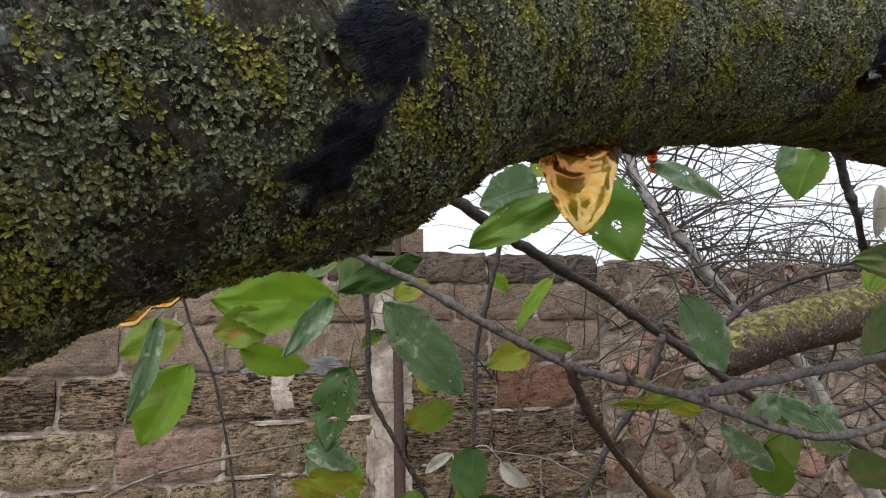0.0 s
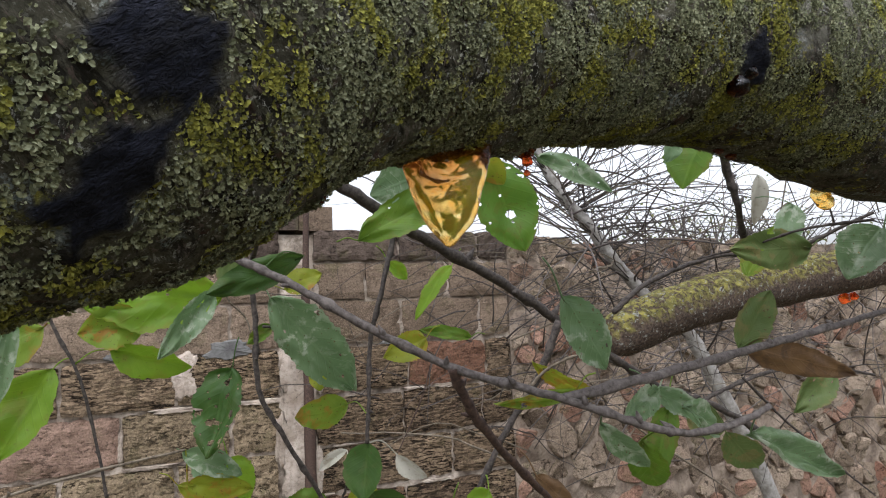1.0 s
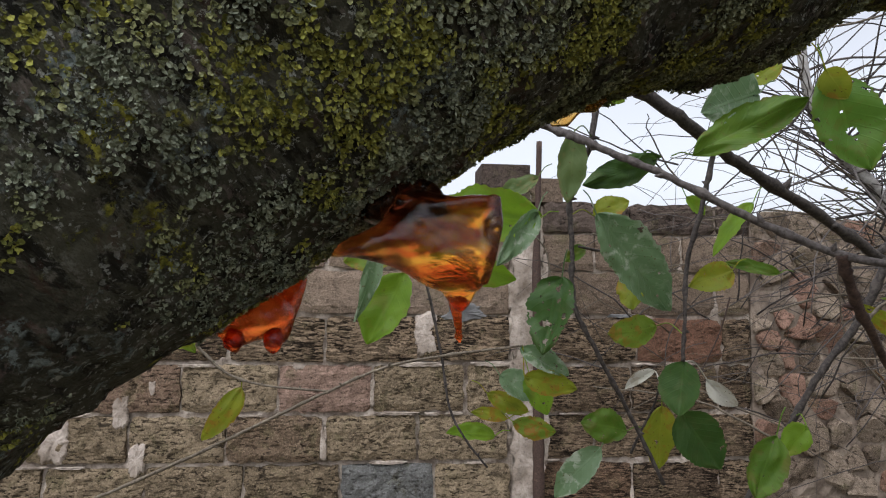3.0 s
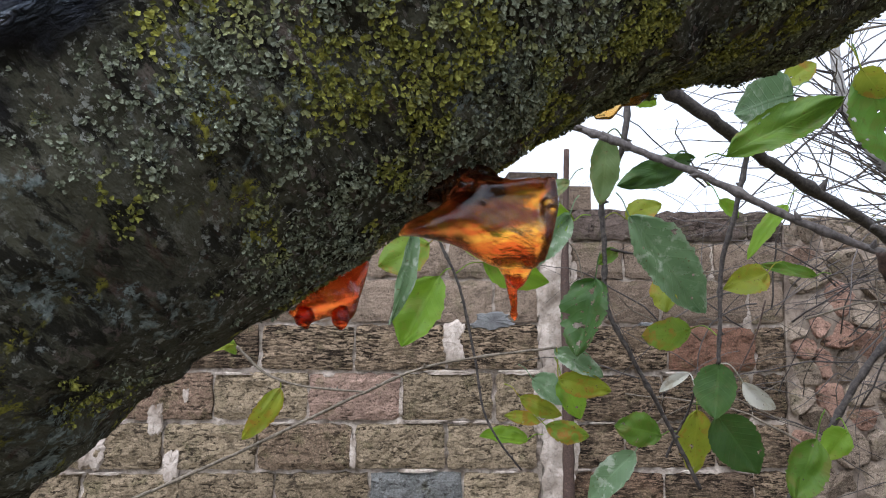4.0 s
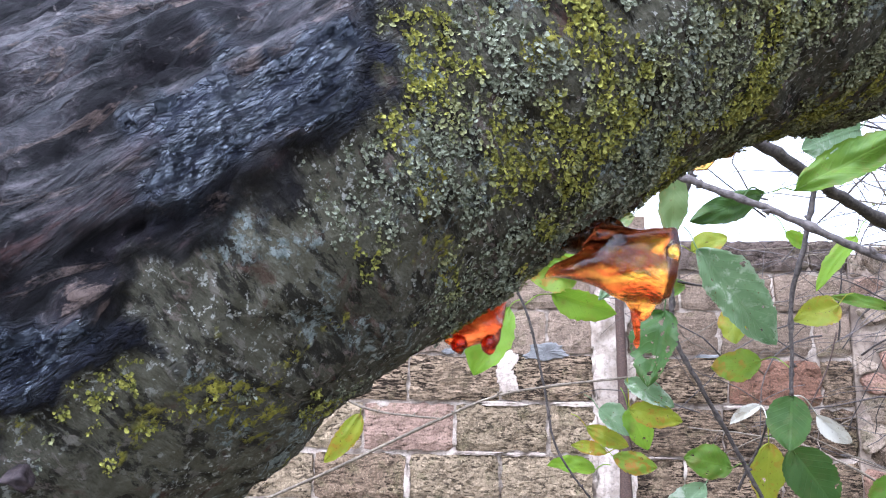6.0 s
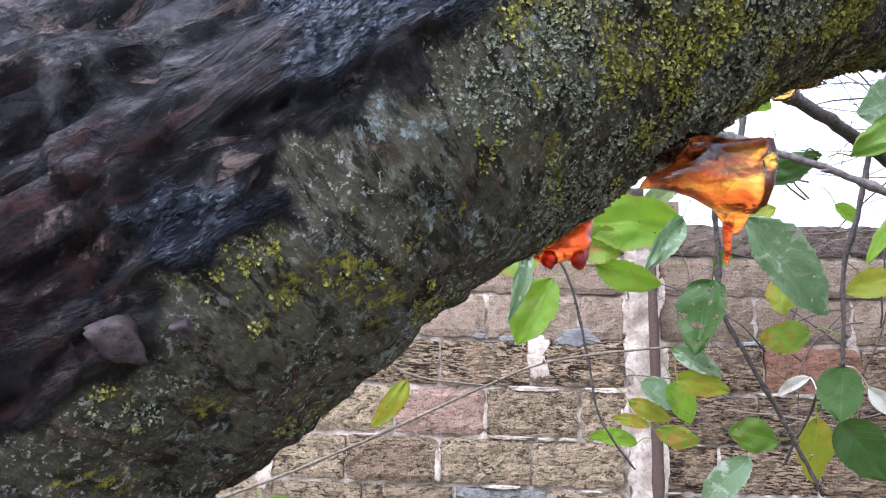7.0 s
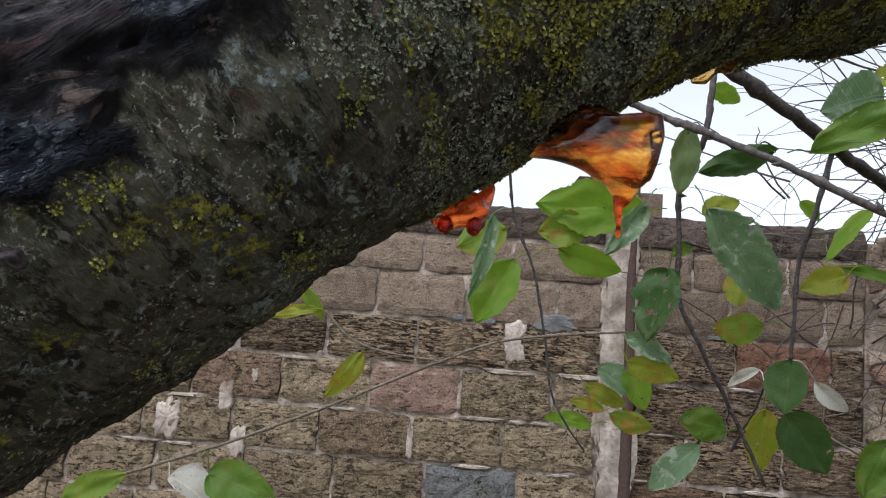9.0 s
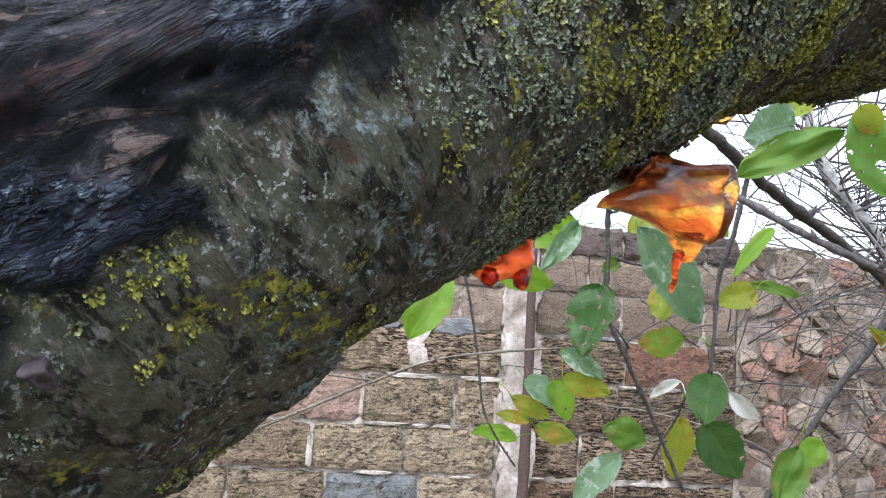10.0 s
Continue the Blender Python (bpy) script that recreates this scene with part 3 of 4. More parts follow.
# ---- twigs and leaves ----
TWIGS = {
    "t1": (0.0030, "grey", [(-0.017, 0.600, 1.779), (0.020, 0.590, 1.758), (0.050, 0.570, 1.740), (0.068, 0.560, 1.729), (0.108, 0.540, 1.706), (0.150, 0.520, 1.678), (0.203, 0.490, 1.648), (0.247, 0.430, 1.632), (0.293, 0.410, 1.614), (0.328, 0.410, 1.606), (0.371, 0.410, 1.609), (0.396, 0.410, 1.616)]),
    "t3": (0.0031, "grey", [(0.247, 0.430, 1.632), (0.331, 0.430, 1.642), (0.449, 0.440, 1.655), (0.575, 0.450, 1.670), (0.736, 0.470, 1.690)]),
    "t2": (0.0062, "dark", [(0.105, 0.690, 1.851), (0.207, 0.720, 1.800), (0.282, 0.750, 1.765), (0.396, 0.780, 1.713), (0.483, 0.790, 1.662), (0.574, 0.800, 1.608), (0.657, 0.810, 1.562), (0.780, 0.820, 1.517), (0.964, 0.850, 1.426)]),
    "t8": (0.0042, "dark", [(0.470, 0.770, 1.663), (0.442, 0.780, 1.594), (0.392, 0.790, 1.522), (0.356, 0.800, 1.450), (0.313, 0.810, 1.377)]),
    "t7": (0.0033, "brown", [(0.200, 0.490, 1.649), (0.215, 0.500, 1.622), (0.250, 0.520, 1.583), (0.328, 0.570, 1.516), (0.420, 0.610, 1.442)]),
    "t6": (0.0027, "dark", [(0.248, 0.740, 1.774), (0.228, 0.730, 1.710), (0.216, 0.740, 1.651), (0.213, 0.740, 1.593), (0.210, 0.740, 1.550)]),
    "t4": (0.0031, "dark", [(0.129, 0.750, 1.906), (0.116, 0.730, 1.839), (0.105, 0.720, 1.774), (0.102, 0.780, 1.738), (0.106, 0.790, 1.679), (0.109, 0.790, 1.608), (0.136, 0.790, 1.552), (0.179, 0.800, 1.478), (0.215, 0.800, 1.405)]),
    "t9": (0.0017, "pale", [(-0.586, 0.790, 1.331), (-0.496, 0.780, 1.367), (-0.395, 0.770, 1.407), (-0.293, 0.760, 1.453), (-0.206, 0.750, 1.496), (-0.157, 0.740, 1.520), (-0.087, 0.730, 1.549), (0.037, 0.730, 1.567)]),
    "t9b": (0.0013, "pale", [(-0.291, 0.750, 1.565), (-0.260, 0.750, 1.537), (-0.220, 0.745, 1.525), (-0.157, 0.740, 1.520)]),
    "t10": (0.0016, "dark", [(-0.096, 0.790, 1.794), (-0.093, 0.800, 1.741), (-0.083, 0.810, 1.689), (-0.057, 0.810, 1.629), (-0.039, 0.810, 1.549), (-0.029, 0.810, 1.491), (-0.010, 0.810, 1.454), (0.016, 0.820, 1.421)]),
    "t11": (0.0028, "dark", [(0.476, 0.670, 1.674), (0.517, 0.670, 1.701), (0.577, 0.670, 1.723), (0.649, 0.670, 1.737), (0.720, 0.650, 1.737), (0.778, 0.570, 1.779)]),
    "t12": (0.0048, "dark", [(0.595, 0.620, 1.889), (0.629, 0.640, 1.836), (0.654, 0.650, 1.791), (0.709, 0.690, 1.733)]),
    "t20": (0.0008, "pale", [(0.130, 0.790, 1.688), (0.167, 0.790, 1.675), (0.204, 0.800, 1.655), (0.242, 0.800, 1.646)]),
    "t21": (0.0009, "brown", [(0.337, 0.870, 1.617), (0.323, 0.870, 1.573), (0.301, 0.870, 1.530), (0.280, 0.870, 1.492)]),
    "t22": (0.0016, "pale", [(0.354, 0.670, 1.589), (0.377, 0.670, 1.612), (0.390, 0.650, 1.627), (0.412, 0.630, 1.638)]),
    "t23": (0.0011, "pale", [(0.089, 0.920, 1.750), (0.087, 0.920, 1.707), (0.111, 0.930, 1.678), (0.120, 0.930, 1.632)]),
    "t24": (0.0013, "dark", [(0.114, 0.790, 1.673), (0.144, 0.810, 1.670), (0.174, 0.820, 1.669)]),
    "t25": (0.0014, "dark", [(0.697, 0.520, 1.762), (0.638, 0.550, 1.756), (0.603, 0.590, 1.742), (0.563, 0.630, 1.730)]),
    "t26": (0.0012, "pale", [(0.507, 0.690, 1.547), (0.544, 0.670, 1.515), (0.616, 0.670, 1.468), (0.711, 0.670, 1.400)]),
    "t27": (0.0016, "dark", [(0.730, 0.730, 1.576), (0.798, 0.730, 1.517), (0.881, 0.730, 1.453), (0.979, 0.730, 1.384)]),
    "t13": (0.0030, "dark", [(0.725, 0.820, 1.522), (0.782, 0.820, 1.542), (0.902, 0.830, 1.561), (1.046, 0.840, 1.558), (1.187, 0.850, 1.532)]),
    "t17": (0.0014, "dark", [(0.185, 0.820, 1.435), (0.190, 0.810, 1.457), (0.199, 0.790, 1.493), (0.198, 0.760, 1.534)]),
}
LEAVES = [
    ("t4", (0.078, 0.730, 1.637), (0.054, 0.718, 1.559), 0.046, "eaten"),
    ("t1", (0.113, 0.725, 1.702), (0.202, 0.737, 1.600), 0.056, "pale"),
    ("t6", (0.212, 0.740, 1.550), (0.207, 0.740, 1.494), 0.040, "dark"),
    ("t4", (0.199, 0.870, 1.449), (0.141, 0.870, 1.460), 0.044, "green"),
    ("t4", (0.166, 0.870, 1.429), (0.104, 0.864, 1.375), 0.040, "pale"),
    ("t17", (0.236, 0.850, 1.483), (0.240, 0.862, 1.401), 0.043, "yellow"),
    ("t17", (0.222, 0.770, 1.491), (0.265, 0.770, 1.430), 0.047, "dark"),
    ("t6", (0.169, 0.790, 1.645), (0.173, 0.778, 1.602), 0.033, "yellow"),
    ("t6", (0.203, 0.790, 1.584), (0.144, 0.778, 1.576), 0.038, "spotted"),
    ("t6", (0.306, 0.810, 1.649), (0.252, 0.798, 1.633), 0.036, "yellow"),
    ("t6", (0.370, 0.820, 1.646), (0.302, 0.814, 1.661), 0.020, "green"),
    ("t17", (0.201, 0.790, 1.534), (0.169, 0.802, 1.514), 0.014, "dry"),
    ("t4", (0.073, 0.670, 1.773), (0.071, 0.682, 1.707), 0.030, "olive"),
    ("t4", (0.123, 0.750, 1.846), (0.153, 0.750, 1.829), 0.021, "bright"),
    ("t8", (0.280, 0.690, 1.484), (0.252, 0.690, 1.428), 0.042, "green"),
    ("t9", (-0.412, 0.770, 1.372), (-0.333, 0.764, 1.352), 0.045, "green"),
    ("t9", (-0.457, 0.770, 1.364), (-0.388, 0.770, 1.332), 0.037, "dry"),
    ("t9", (-0.585, 0.780, 1.321), (-0.512, 0.774, 1.361), 0.036, "spotted"),
    ("t9b", (-0.245, 0.750, 1.522), (-0.278, 0.738, 1.470), 0.023, "yellow"),
    ("t9b", (-0.297, 0.750, 1.566), (-0.363, 0.762, 1.556), 0.015, "yellow"),
    ("t9b", (-0.319, 0.750, 1.591), (-0.294, 0.762, 1.554), 0.017, "spotted"),
    ("t2", (0.319, 0.660, 1.836), (0.359, 0.666, 1.743), 0.071, "torn"),
    ("t12", (0.325, 0.570, 1.817), (0.404, 0.570, 1.790), 0.028, "pale"),
    ("t2", (0.312, 0.650, 1.836), (0.334, 0.650, 1.808), 0.025, "yellow"),
    ("t12", (0.595, 0.640, 1.869), (0.568, 0.652, 1.815), 0.053, "green"),
    ("t12", (0.546, 0.630, 1.872), (0.530, 0.630, 1.839), 0.023, "pale"),
    ("t1", (0.258, 0.443, 1.694), (0.297, 0.443, 1.643), 0.032, "pale"),
    ("t11", (0.667, 0.570, 1.738), (0.563, 0.582, 1.737), 0.043, "olive"),
    ("t3", (0.662, 0.490, 1.749), (0.612, 0.496, 1.699), 0.044, "pale"),
    ("t3", (0.439, 0.470, 1.648), (0.462, 0.458, 1.693), 0.030, "olive"),
    ("t3", (0.446, 0.470, 1.649), (0.572, 0.482, 1.624), 0.025, "brown"),
    ("t1", (0.273, 0.430, 1.615), (0.310, 0.430, 1.578), 0.019, "pale"),
    ("t1", (0.341, 0.430, 1.618), (0.395, 0.442, 1.592), 0.022, "pale"),
    ("t1", (0.400, 0.430, 1.594), (0.505, 0.442, 1.548), 0.025, "pale"),
    ("t1", (0.313, 0.440, 1.598), (0.335, 0.452, 1.552), 0.027, "green"),
    ("t6", (0.370, 0.870, 1.739), (0.309, 0.864, 1.679), 0.023, "bright"),
    ("t6", (0.281, 0.870, 1.745), (0.309, 0.876, 1.723), 0.020, "bright"),
    ("t9", (0.035, 0.730, 1.563), (0.086, 0.736, 1.536), 0.024, "pale"),
    ("t9", (0.039, 0.730, 1.536), (0.097, 0.736, 1.520), 0.025, "yellow"),
    ("t6", (0.252, 0.770, 1.527), (0.279, 0.758, 1.496), 0.023, "dry"),
    ("t1", (0.472, 0.520, 1.570), (0.502, 0.514, 1.534), 0.034, "olive"),
    ("t13", (0.990, 0.790, 1.567), (0.915, 0.796, 1.503), 0.047, "olive"),
    ("t8", (0.513, 0.770, 1.568), (0.428, 0.764, 1.604), 0.026, "yellow"),
    ("t11", (0.661, 0.650, 1.710), (0.706, 0.644, 1.764), 0.030, "spotted"),
    ("t12", (0.668, 0.590, 1.789), (0.649, 0.590, 1.733), 0.029, "pale"),
    ("t12", (0.655, 0.620, 1.827), (0.668, 0.632, 1.766), 0.019, "dry"),
    ("t12", (0.623, 0.520, 1.806), (0.705, 0.520, 1.824), 0.024, "olive"),
    ("t2", (0.184, 0.660, 1.752), (0.286, 0.648, 1.800), 0.043, "green"),
    ("t2", (0.276, 0.700, 1.827), (0.198, 0.688, 1.799), 0.052, "pale"),
    ("t2", (0.272, 0.710, 1.840), (0.303, 0.698, 1.863), 0.025, "yellow"),
    ("t1", (0.120, 0.590, 1.732), (0.051, 0.560, 1.704), 0.026, "dark"),
    ("t10", (0.075, 0.810, 1.707), (-0.061, 0.798, 1.708), 0.075, "bright"),
    ("t10", (0.001, 0.800, 1.682), (-0.057, 0.788, 1.674), 0.047, "spotted"),
    ("t10", (0.064, 0.780, 1.710), (0.013, 0.750, 1.648), 0.027, "pale"),
    ("t10", (-0.031, 0.800, 1.657), (0.041, 0.788, 1.631), 0.039, "bright"),
    ("t10", (-0.112, 0.790, 1.690), (-0.120, 0.760, 1.592), 0.021, "pale"),
    ("t10", (-0.080, 0.810, 1.641), (-0.121, 0.798, 1.561), 0.058, "bright"),
    ("t10", (-0.092, 0.830, 1.681), (-0.151, 0.818, 1.653), 0.051, "spotted"),
    ("t10", (0.081, 0.850, 1.762), (0.027, 0.838, 1.734), 0.030, "olive"),
    ("t4", (0.125, 0.800, 1.673), (0.097, 0.788, 1.655), 0.017, "green"),
    ("t4", (0.142, 0.820, 1.712), (0.180, 0.808, 1.731), 0.030, "yellow"),
    ("t9", (0.048, 0.920, 1.511), (0.092, 0.908, 1.486), 0.039, "pale"),
    ("t9", (0.087, 0.920, 1.512), (0.110, 0.908, 1.462), 0.035, "bright"),
    ("t9", (0.031, 0.920, 1.488), (0.085, 0.908, 1.466), 0.027, "yellow"),
    ("t9", (0.058, 0.920, 1.455), (0.010, 0.908, 1.467), 0.020, "yellow"),
    ("t9", (0.065, 0.920, 1.451), (0.120, 0.908, 1.437), 0.033, "spotted"),
    ("t10", (0.041, 0.920, 1.433), (-0.023, 0.908, 1.440), 0.026, "bright"),
    ("t8", (0.326, 0.600, 1.535), (0.371, 0.600, 1.490), 0.024, "brown"),
    ("t8", (0.353, 0.750, 1.479), (0.321, 0.738, 1.453), 0.030, "bright"),
    ("t3", (0.382, 0.500, 1.618), (0.330, 0.488, 1.599), 0.023, "pale"),
    ("t3", (0.409, 0.520, 1.598), (0.378, 0.508, 1.548), 0.022, "green"),
    ("t3", (0.394, 0.520, 1.614), (0.437, 0.508, 1.591), 0.021, "pale"),
    ("t3", (0.457, 0.550, 1.580), (0.491, 0.538, 1.567), 0.026, "olive"),
    ("t1", (0.304, 0.500, 1.624), (0.239, 0.488, 1.616), 0.012, "spotted"),
]
twig_path, twig_ob = {}, {}
for key, (rad, kind, pts) in TWIGS.items():
    path = spline(pts, 9)
    n = len(path)
    rr = random.Random(key)
    for q in range(1, n - 1):
        path[q] += np.array([rr.uniform(-1, 1) for _ in range(3)]) * rad * 0.18
    radii = [rad * (1.15 - 0.45 * q / n) * (1.35 if q % 9 == 4 else 1.0) for q in range(n)]
    pieces = [tube(path, radii, 10, 0.2)]
    for q in range(5, n - 2, 6):
        bud = path[q] + np.array([rr.uniform(-1, 1), rr.uniform(-0.5, 0.5), rr.uniform(-0.3, 1)]) * rad * 3.2
        pieces.append(tube([path[q], 0.6 * path[q] + 0.4 * bud, bud], [rad * 0.7, rad * 0.8, rad * 0.15], 6))
    twig_ob[key] = part("twig", mesh("twig", *joined(pieces), TWIG[kind]), tree)
    twig_path[key] = path

VIEW = Vector((-0.05, 0.08, 1.64))


def leaf(owner, base, tip, width, kind, seed):
    """A folded, drooping ovate leaf with its stalk; eaten ones have holes through them."""
    rr = random.Random(seed)
    base, tip = Vector(base), Vector(tip)
    axis = tip - base
    length = axis.length
    axis.normalize()
    out = (VIEW - base).normalized() + Vector((rr.uniform(-0.6, 0.6), rr.uniform(-0.2, 0.2), rr.uniform(-0.4, 0.6)))
    nor = (out - axis * out.dot(axis)).normalized()
    across = axis.cross(nor)
    holes = {"eaten": 0.06, "torn": 0.3}.get(kind, 0.46 if rr.random() < 0.5 else 9.0)
    ns, nt = (44, 26) if holes < 1 else (22, 12)
    fold, curl, wave = rr.uniform(0.05, 0.5), rr.uniform(-0.18, 0.26), rr.uniform(1.2, 2.8)
    lop, mid_at = rr.uniform(-0.16, 0.16), rr.uniform(0.5, 0.75)
    if kind == "dry":
        fold, curl, wave = 0.8, 0.3, 1.0
    peak = 0.43 ** 0.62 * 0.57 ** 0.8
    verts, uvs = [], []
    for i in range(ns + 1):
        s = i / ns
        half = 0.5 * width * ((s + 0.004) ** mid_at * (1.0 - s * 0.997) ** 0.8) / peak * (1 + 0.13 * noise.noise(Vector((s * 6, seed, 0))) + 0.07 * noise.noise(Vector((s * 19, seed, 5))))
        for j in range(nt + 1):
            t = 2 * j / nt - 1
            tooth = 1 + 0.03 * math.sin(s * 90) * abs(t) ** 4
            lift = fold * abs(t) * half - curl * s * s * length + wave * 0.035 * length * noise.noise(Vector((s * 3.5, t * 1.6, seed * 1.7)))
            verts.append(base + axis * (s * length) + across * ((t + lop * (1 - t * t) * 0.5) * half * tooth * (1 + lop * (1 if t > 0 else -1))) + nor * lift)
            uvs.append((s, j / nt))
    faces = []
    for i in range(ns):
        for j in range(nt):
            s, t = (i + 0.5) / ns, (j + 0.5) / nt
            if holes < 1 and 0.1 < s < 0.97:
                h = noise.noise(Vector((s * 9, t * 6, seed * 3.1)))
                h += 0.5 * noise.noise(Vector((s * 22, t * 14, seed)))
                big = kind == "torn" and (s - 0.62) ** 2 * 3 + (t - 0.45) ** 2 < 0.006
                if h > holes + 0.28 or big:
                    continue
            a = i * (nt + 1) + j
            faces.append((a, a + 1, a + nt + 2, a + nt + 1))
    # stalk, from the nearest place on the twig when that is close
    near = min(twig_path[owner], key=lambda q: (Vector(q) - base).length)
    start = Vector(near) if (Vector(near) - base).length < 0.06 else base - axis * 0.022 + Vector((0, 0, 0.008))
    mid = (start + base) / 2 + Vector((0, 0, 0.15 * (start - base).length))
    pv, pf = tube(spline([tuple(start), tuple(mid), tuple(base), tuple(base + axis * length * 0.1 + nor * 0.0006)], 4), [0.0007] * 13, 5)
    o = len(verts)
    verts += [Vector(v) for v in pv]
    faces += [tuple(k + o for k in f) for f in pf]
    uvs += [(0.5, 0.5)] * len(pv)
    me = mesh("leaf", verts, faces, LEAF[kind])
    layer = me.uv_layers.new(name="UVMap")
    loops = np.zeros(len(me.loops), np.int32)
    me.loops.foreach_get("vertex_index", loops)
    layer.data.foreach_set("uv", np.array(uvs, np.float32)[loops].ravel())
    ob = part("leaf", me, twig_ob[owner], {"eaten": "dark green leaf riddled with holes", "torn": "backlit green leaf with a large hole", "dry": "whitish dried leaf", "yellow": "yellowing leaf", "spotted": "yellow-green leaf with brown spots", "pale": "pale mildewed leaf", "brown": "withered brown leaf"}.get(kind, ""))
    return ob


for number, (owner, base, tip, width, kind) in enumerate(LEAVES):
    leaf(owner, base, tip, width, kind, number + 1)


# ---- gum on the limb ----
def gum_body(outline, y, thick, seed, lean=0.0):
    """A swollen slab of gum inside an outline in x and z, thickest in its middle."""
    loop = spline([*outline, outline[0]], 5)[:-1]
    mid = loop.mean(axis=0)
    verts, faces = [], []
    n, rings = len(loop), 9
    for face in (-1, 1):
        o = len(verts)
        for k in range(rings + 1):
            s = math.cos(k / rings * math.pi / 2)
            for q in loop:
                e = mid + (q - mid) * s
                swell = thick * math.sqrt(max(0.0, 1 - s * s)) * (0.88 + 0.2 * noise.noise(Vector((e[0] * 90, e[1] * 120, seed + face))))
                swell += 0.0004 * noise.noise(Vector((e[0] * 600, e[1] * 350, seed))) * (1 - s * s)
                verts.append((e[0], y + lean * (mid[1] - e[1]) + face * swell, e[1]))
        for k in range(rings):
            for q in range(n):
                r = (q + 1) % n
                f = (o + k * n + q, o + k * n + r, o + (k + 1) * n + r, o + (k + 1) * n + q)
                faces.append(f if face < 0 else f[::-1])
    return verts, faces


def blob(c, r, seed, stretch=(1, 1, 1)):
    bm = bmesh.new()
    bmesh.ops.create_icosphere(bm, subdivisions=3, radius=1)
    verts = []
    for v in bm.verts:
        k = r * (1 + 0.25 * noise.noise(v.co * 1.6 + Vector((seed, 0, 0))))
        verts.append((c[0] + v.co.x * k * stretch[0], c[1] + v.co.y * k * stretch[1], c[2] + v.co.z * k * stretch[2]))
    faces = [tuple(v.index for v in f.verts) for f in bm.faces]
    bm.free()
    return verts, faces


def welded(name, pieces, material, label, voxel=0.0007):
    """Pieces melted into one skin of gum."""
    me = mesh(name, *joined(pieces), material)
    ob = tagged(new(name, me), label, "tree gum", "gum on the limb")
    melt = ob.modifiers.new("melt", "REMESH")
    melt.mode, melt.voxel_size, melt.use_smooth_shade = "VOXEL", voxel, True
    soft = ob.modifiers.new("soft", "SMOOTH")
    soft.factor, soft.iterations = 0.5, 3
    return ob


BIG = [(-0.1119, 1.63), (-0.1091, 1.6337), (-0.1016, 1.6375), (-0.0969, 1.6431), (-0.0941, 1.6459), (-0.0885, 1.6454), (-0.0838, 1.6445), (-0.0791, 1.645), (-0.0739, 1.6445), (-0.0735, 1.6412), (-0.0753, 1.6375), (-0.0744, 1.6328), (-0.0772, 1.6234), (-0.0819, 1.6225), (-0.0866, 1.6225), (-0.0913, 1.6244), (-0.096, 1.6272), (-0.1016, 1.629), (-0.1072, 1.63)]
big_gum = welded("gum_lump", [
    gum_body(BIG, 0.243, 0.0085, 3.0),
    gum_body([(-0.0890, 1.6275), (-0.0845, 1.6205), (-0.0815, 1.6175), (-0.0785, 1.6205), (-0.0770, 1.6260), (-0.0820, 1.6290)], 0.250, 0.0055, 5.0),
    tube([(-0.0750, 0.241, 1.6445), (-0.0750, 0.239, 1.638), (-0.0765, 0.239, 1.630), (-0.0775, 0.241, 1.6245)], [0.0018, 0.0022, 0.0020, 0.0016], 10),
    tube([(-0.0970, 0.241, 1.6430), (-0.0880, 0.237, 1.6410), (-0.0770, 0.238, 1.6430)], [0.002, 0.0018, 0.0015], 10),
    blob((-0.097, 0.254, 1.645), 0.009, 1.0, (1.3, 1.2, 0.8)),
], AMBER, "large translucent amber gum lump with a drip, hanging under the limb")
part("drip", mesh("drip", *tube(spline([(-0.0825, 0.252, 1.6215), (-0.0814, 0.257, 1.617), (-0.0808, 0.258, 1.613), (-0.0806, 0.260, 1.6115), (-0.0800, 0.262, 1.6095)], 5), np.interp(np.arange(21), [0, 5, 10, 13, 16, 20], [0.0020, 0.0013, 0.0008, 0.0009, 0.0011, 0.0003]), 12), RED), big_gum, "thin hanging drip")
SMALL = [(-0.1420, 1.6110), (-0.1370, 1.6150), (-0.1300, 1.6200), (-0.1230, 1.6260), (-0.1205, 1.6265), (-0.1210, 1.6210), (-0.1225, 1.6150), (-0.1235, 1.6105), (-0.1260, 1.6085), (-0.1290, 1.6100), (-0.1330, 1.6090), (-0.1360, 1.6080), (-0.1390, 1.6090)]
small_gum = welded("gum_lump", [
    gum_body(SMALL, 0.266, 0.0065, 8.0, -0.6),
    blob((-0.131, 0.262, 1.617), 0.006, 5.0, (1.4, 1, 0.8)),
], RED, "small orange-red gum lump with two rounded drops")
for n, place in enumerate(((-0.1268, 0.2605, 1.6100), (-0.1365, 0.2605, 1.6100))):
    part("drop", mesh("drop", *blob(place, 0.0025, n * 2.0, (1.0, 1.0, 1.25)), RED), small_gum, "rounded red drop")
DROP = [(0.1173, 1.752), (0.1278, 1.756), (0.1419, 1.762), (0.1595, 1.768), (0.1569, 1.751), (0.1533, 1.74), (0.1498, 1.729), (0.1445, 1.723), (0.1384, 1.717), (0.134, 1.72), (0.1278, 1.727), (0.1225, 1.737)]
honey_gum = welded("gum_lump", [gum_body(DROP, 0.347, 0.011, 12.0), blob((0.139, 0.350, 1.755), 0.011, 3.0, (1.4, 1, 0.9))], HONEY, "golden honey-coloured gum drop glowing against the sky")
part("collar", mesh("collar", *blob((0.142, 0.352, 1.767), 0.009, 6.0, (1.7, 1.1, 0.5)), DARKGUM), honey_gum, "dark red-brown gum collar")
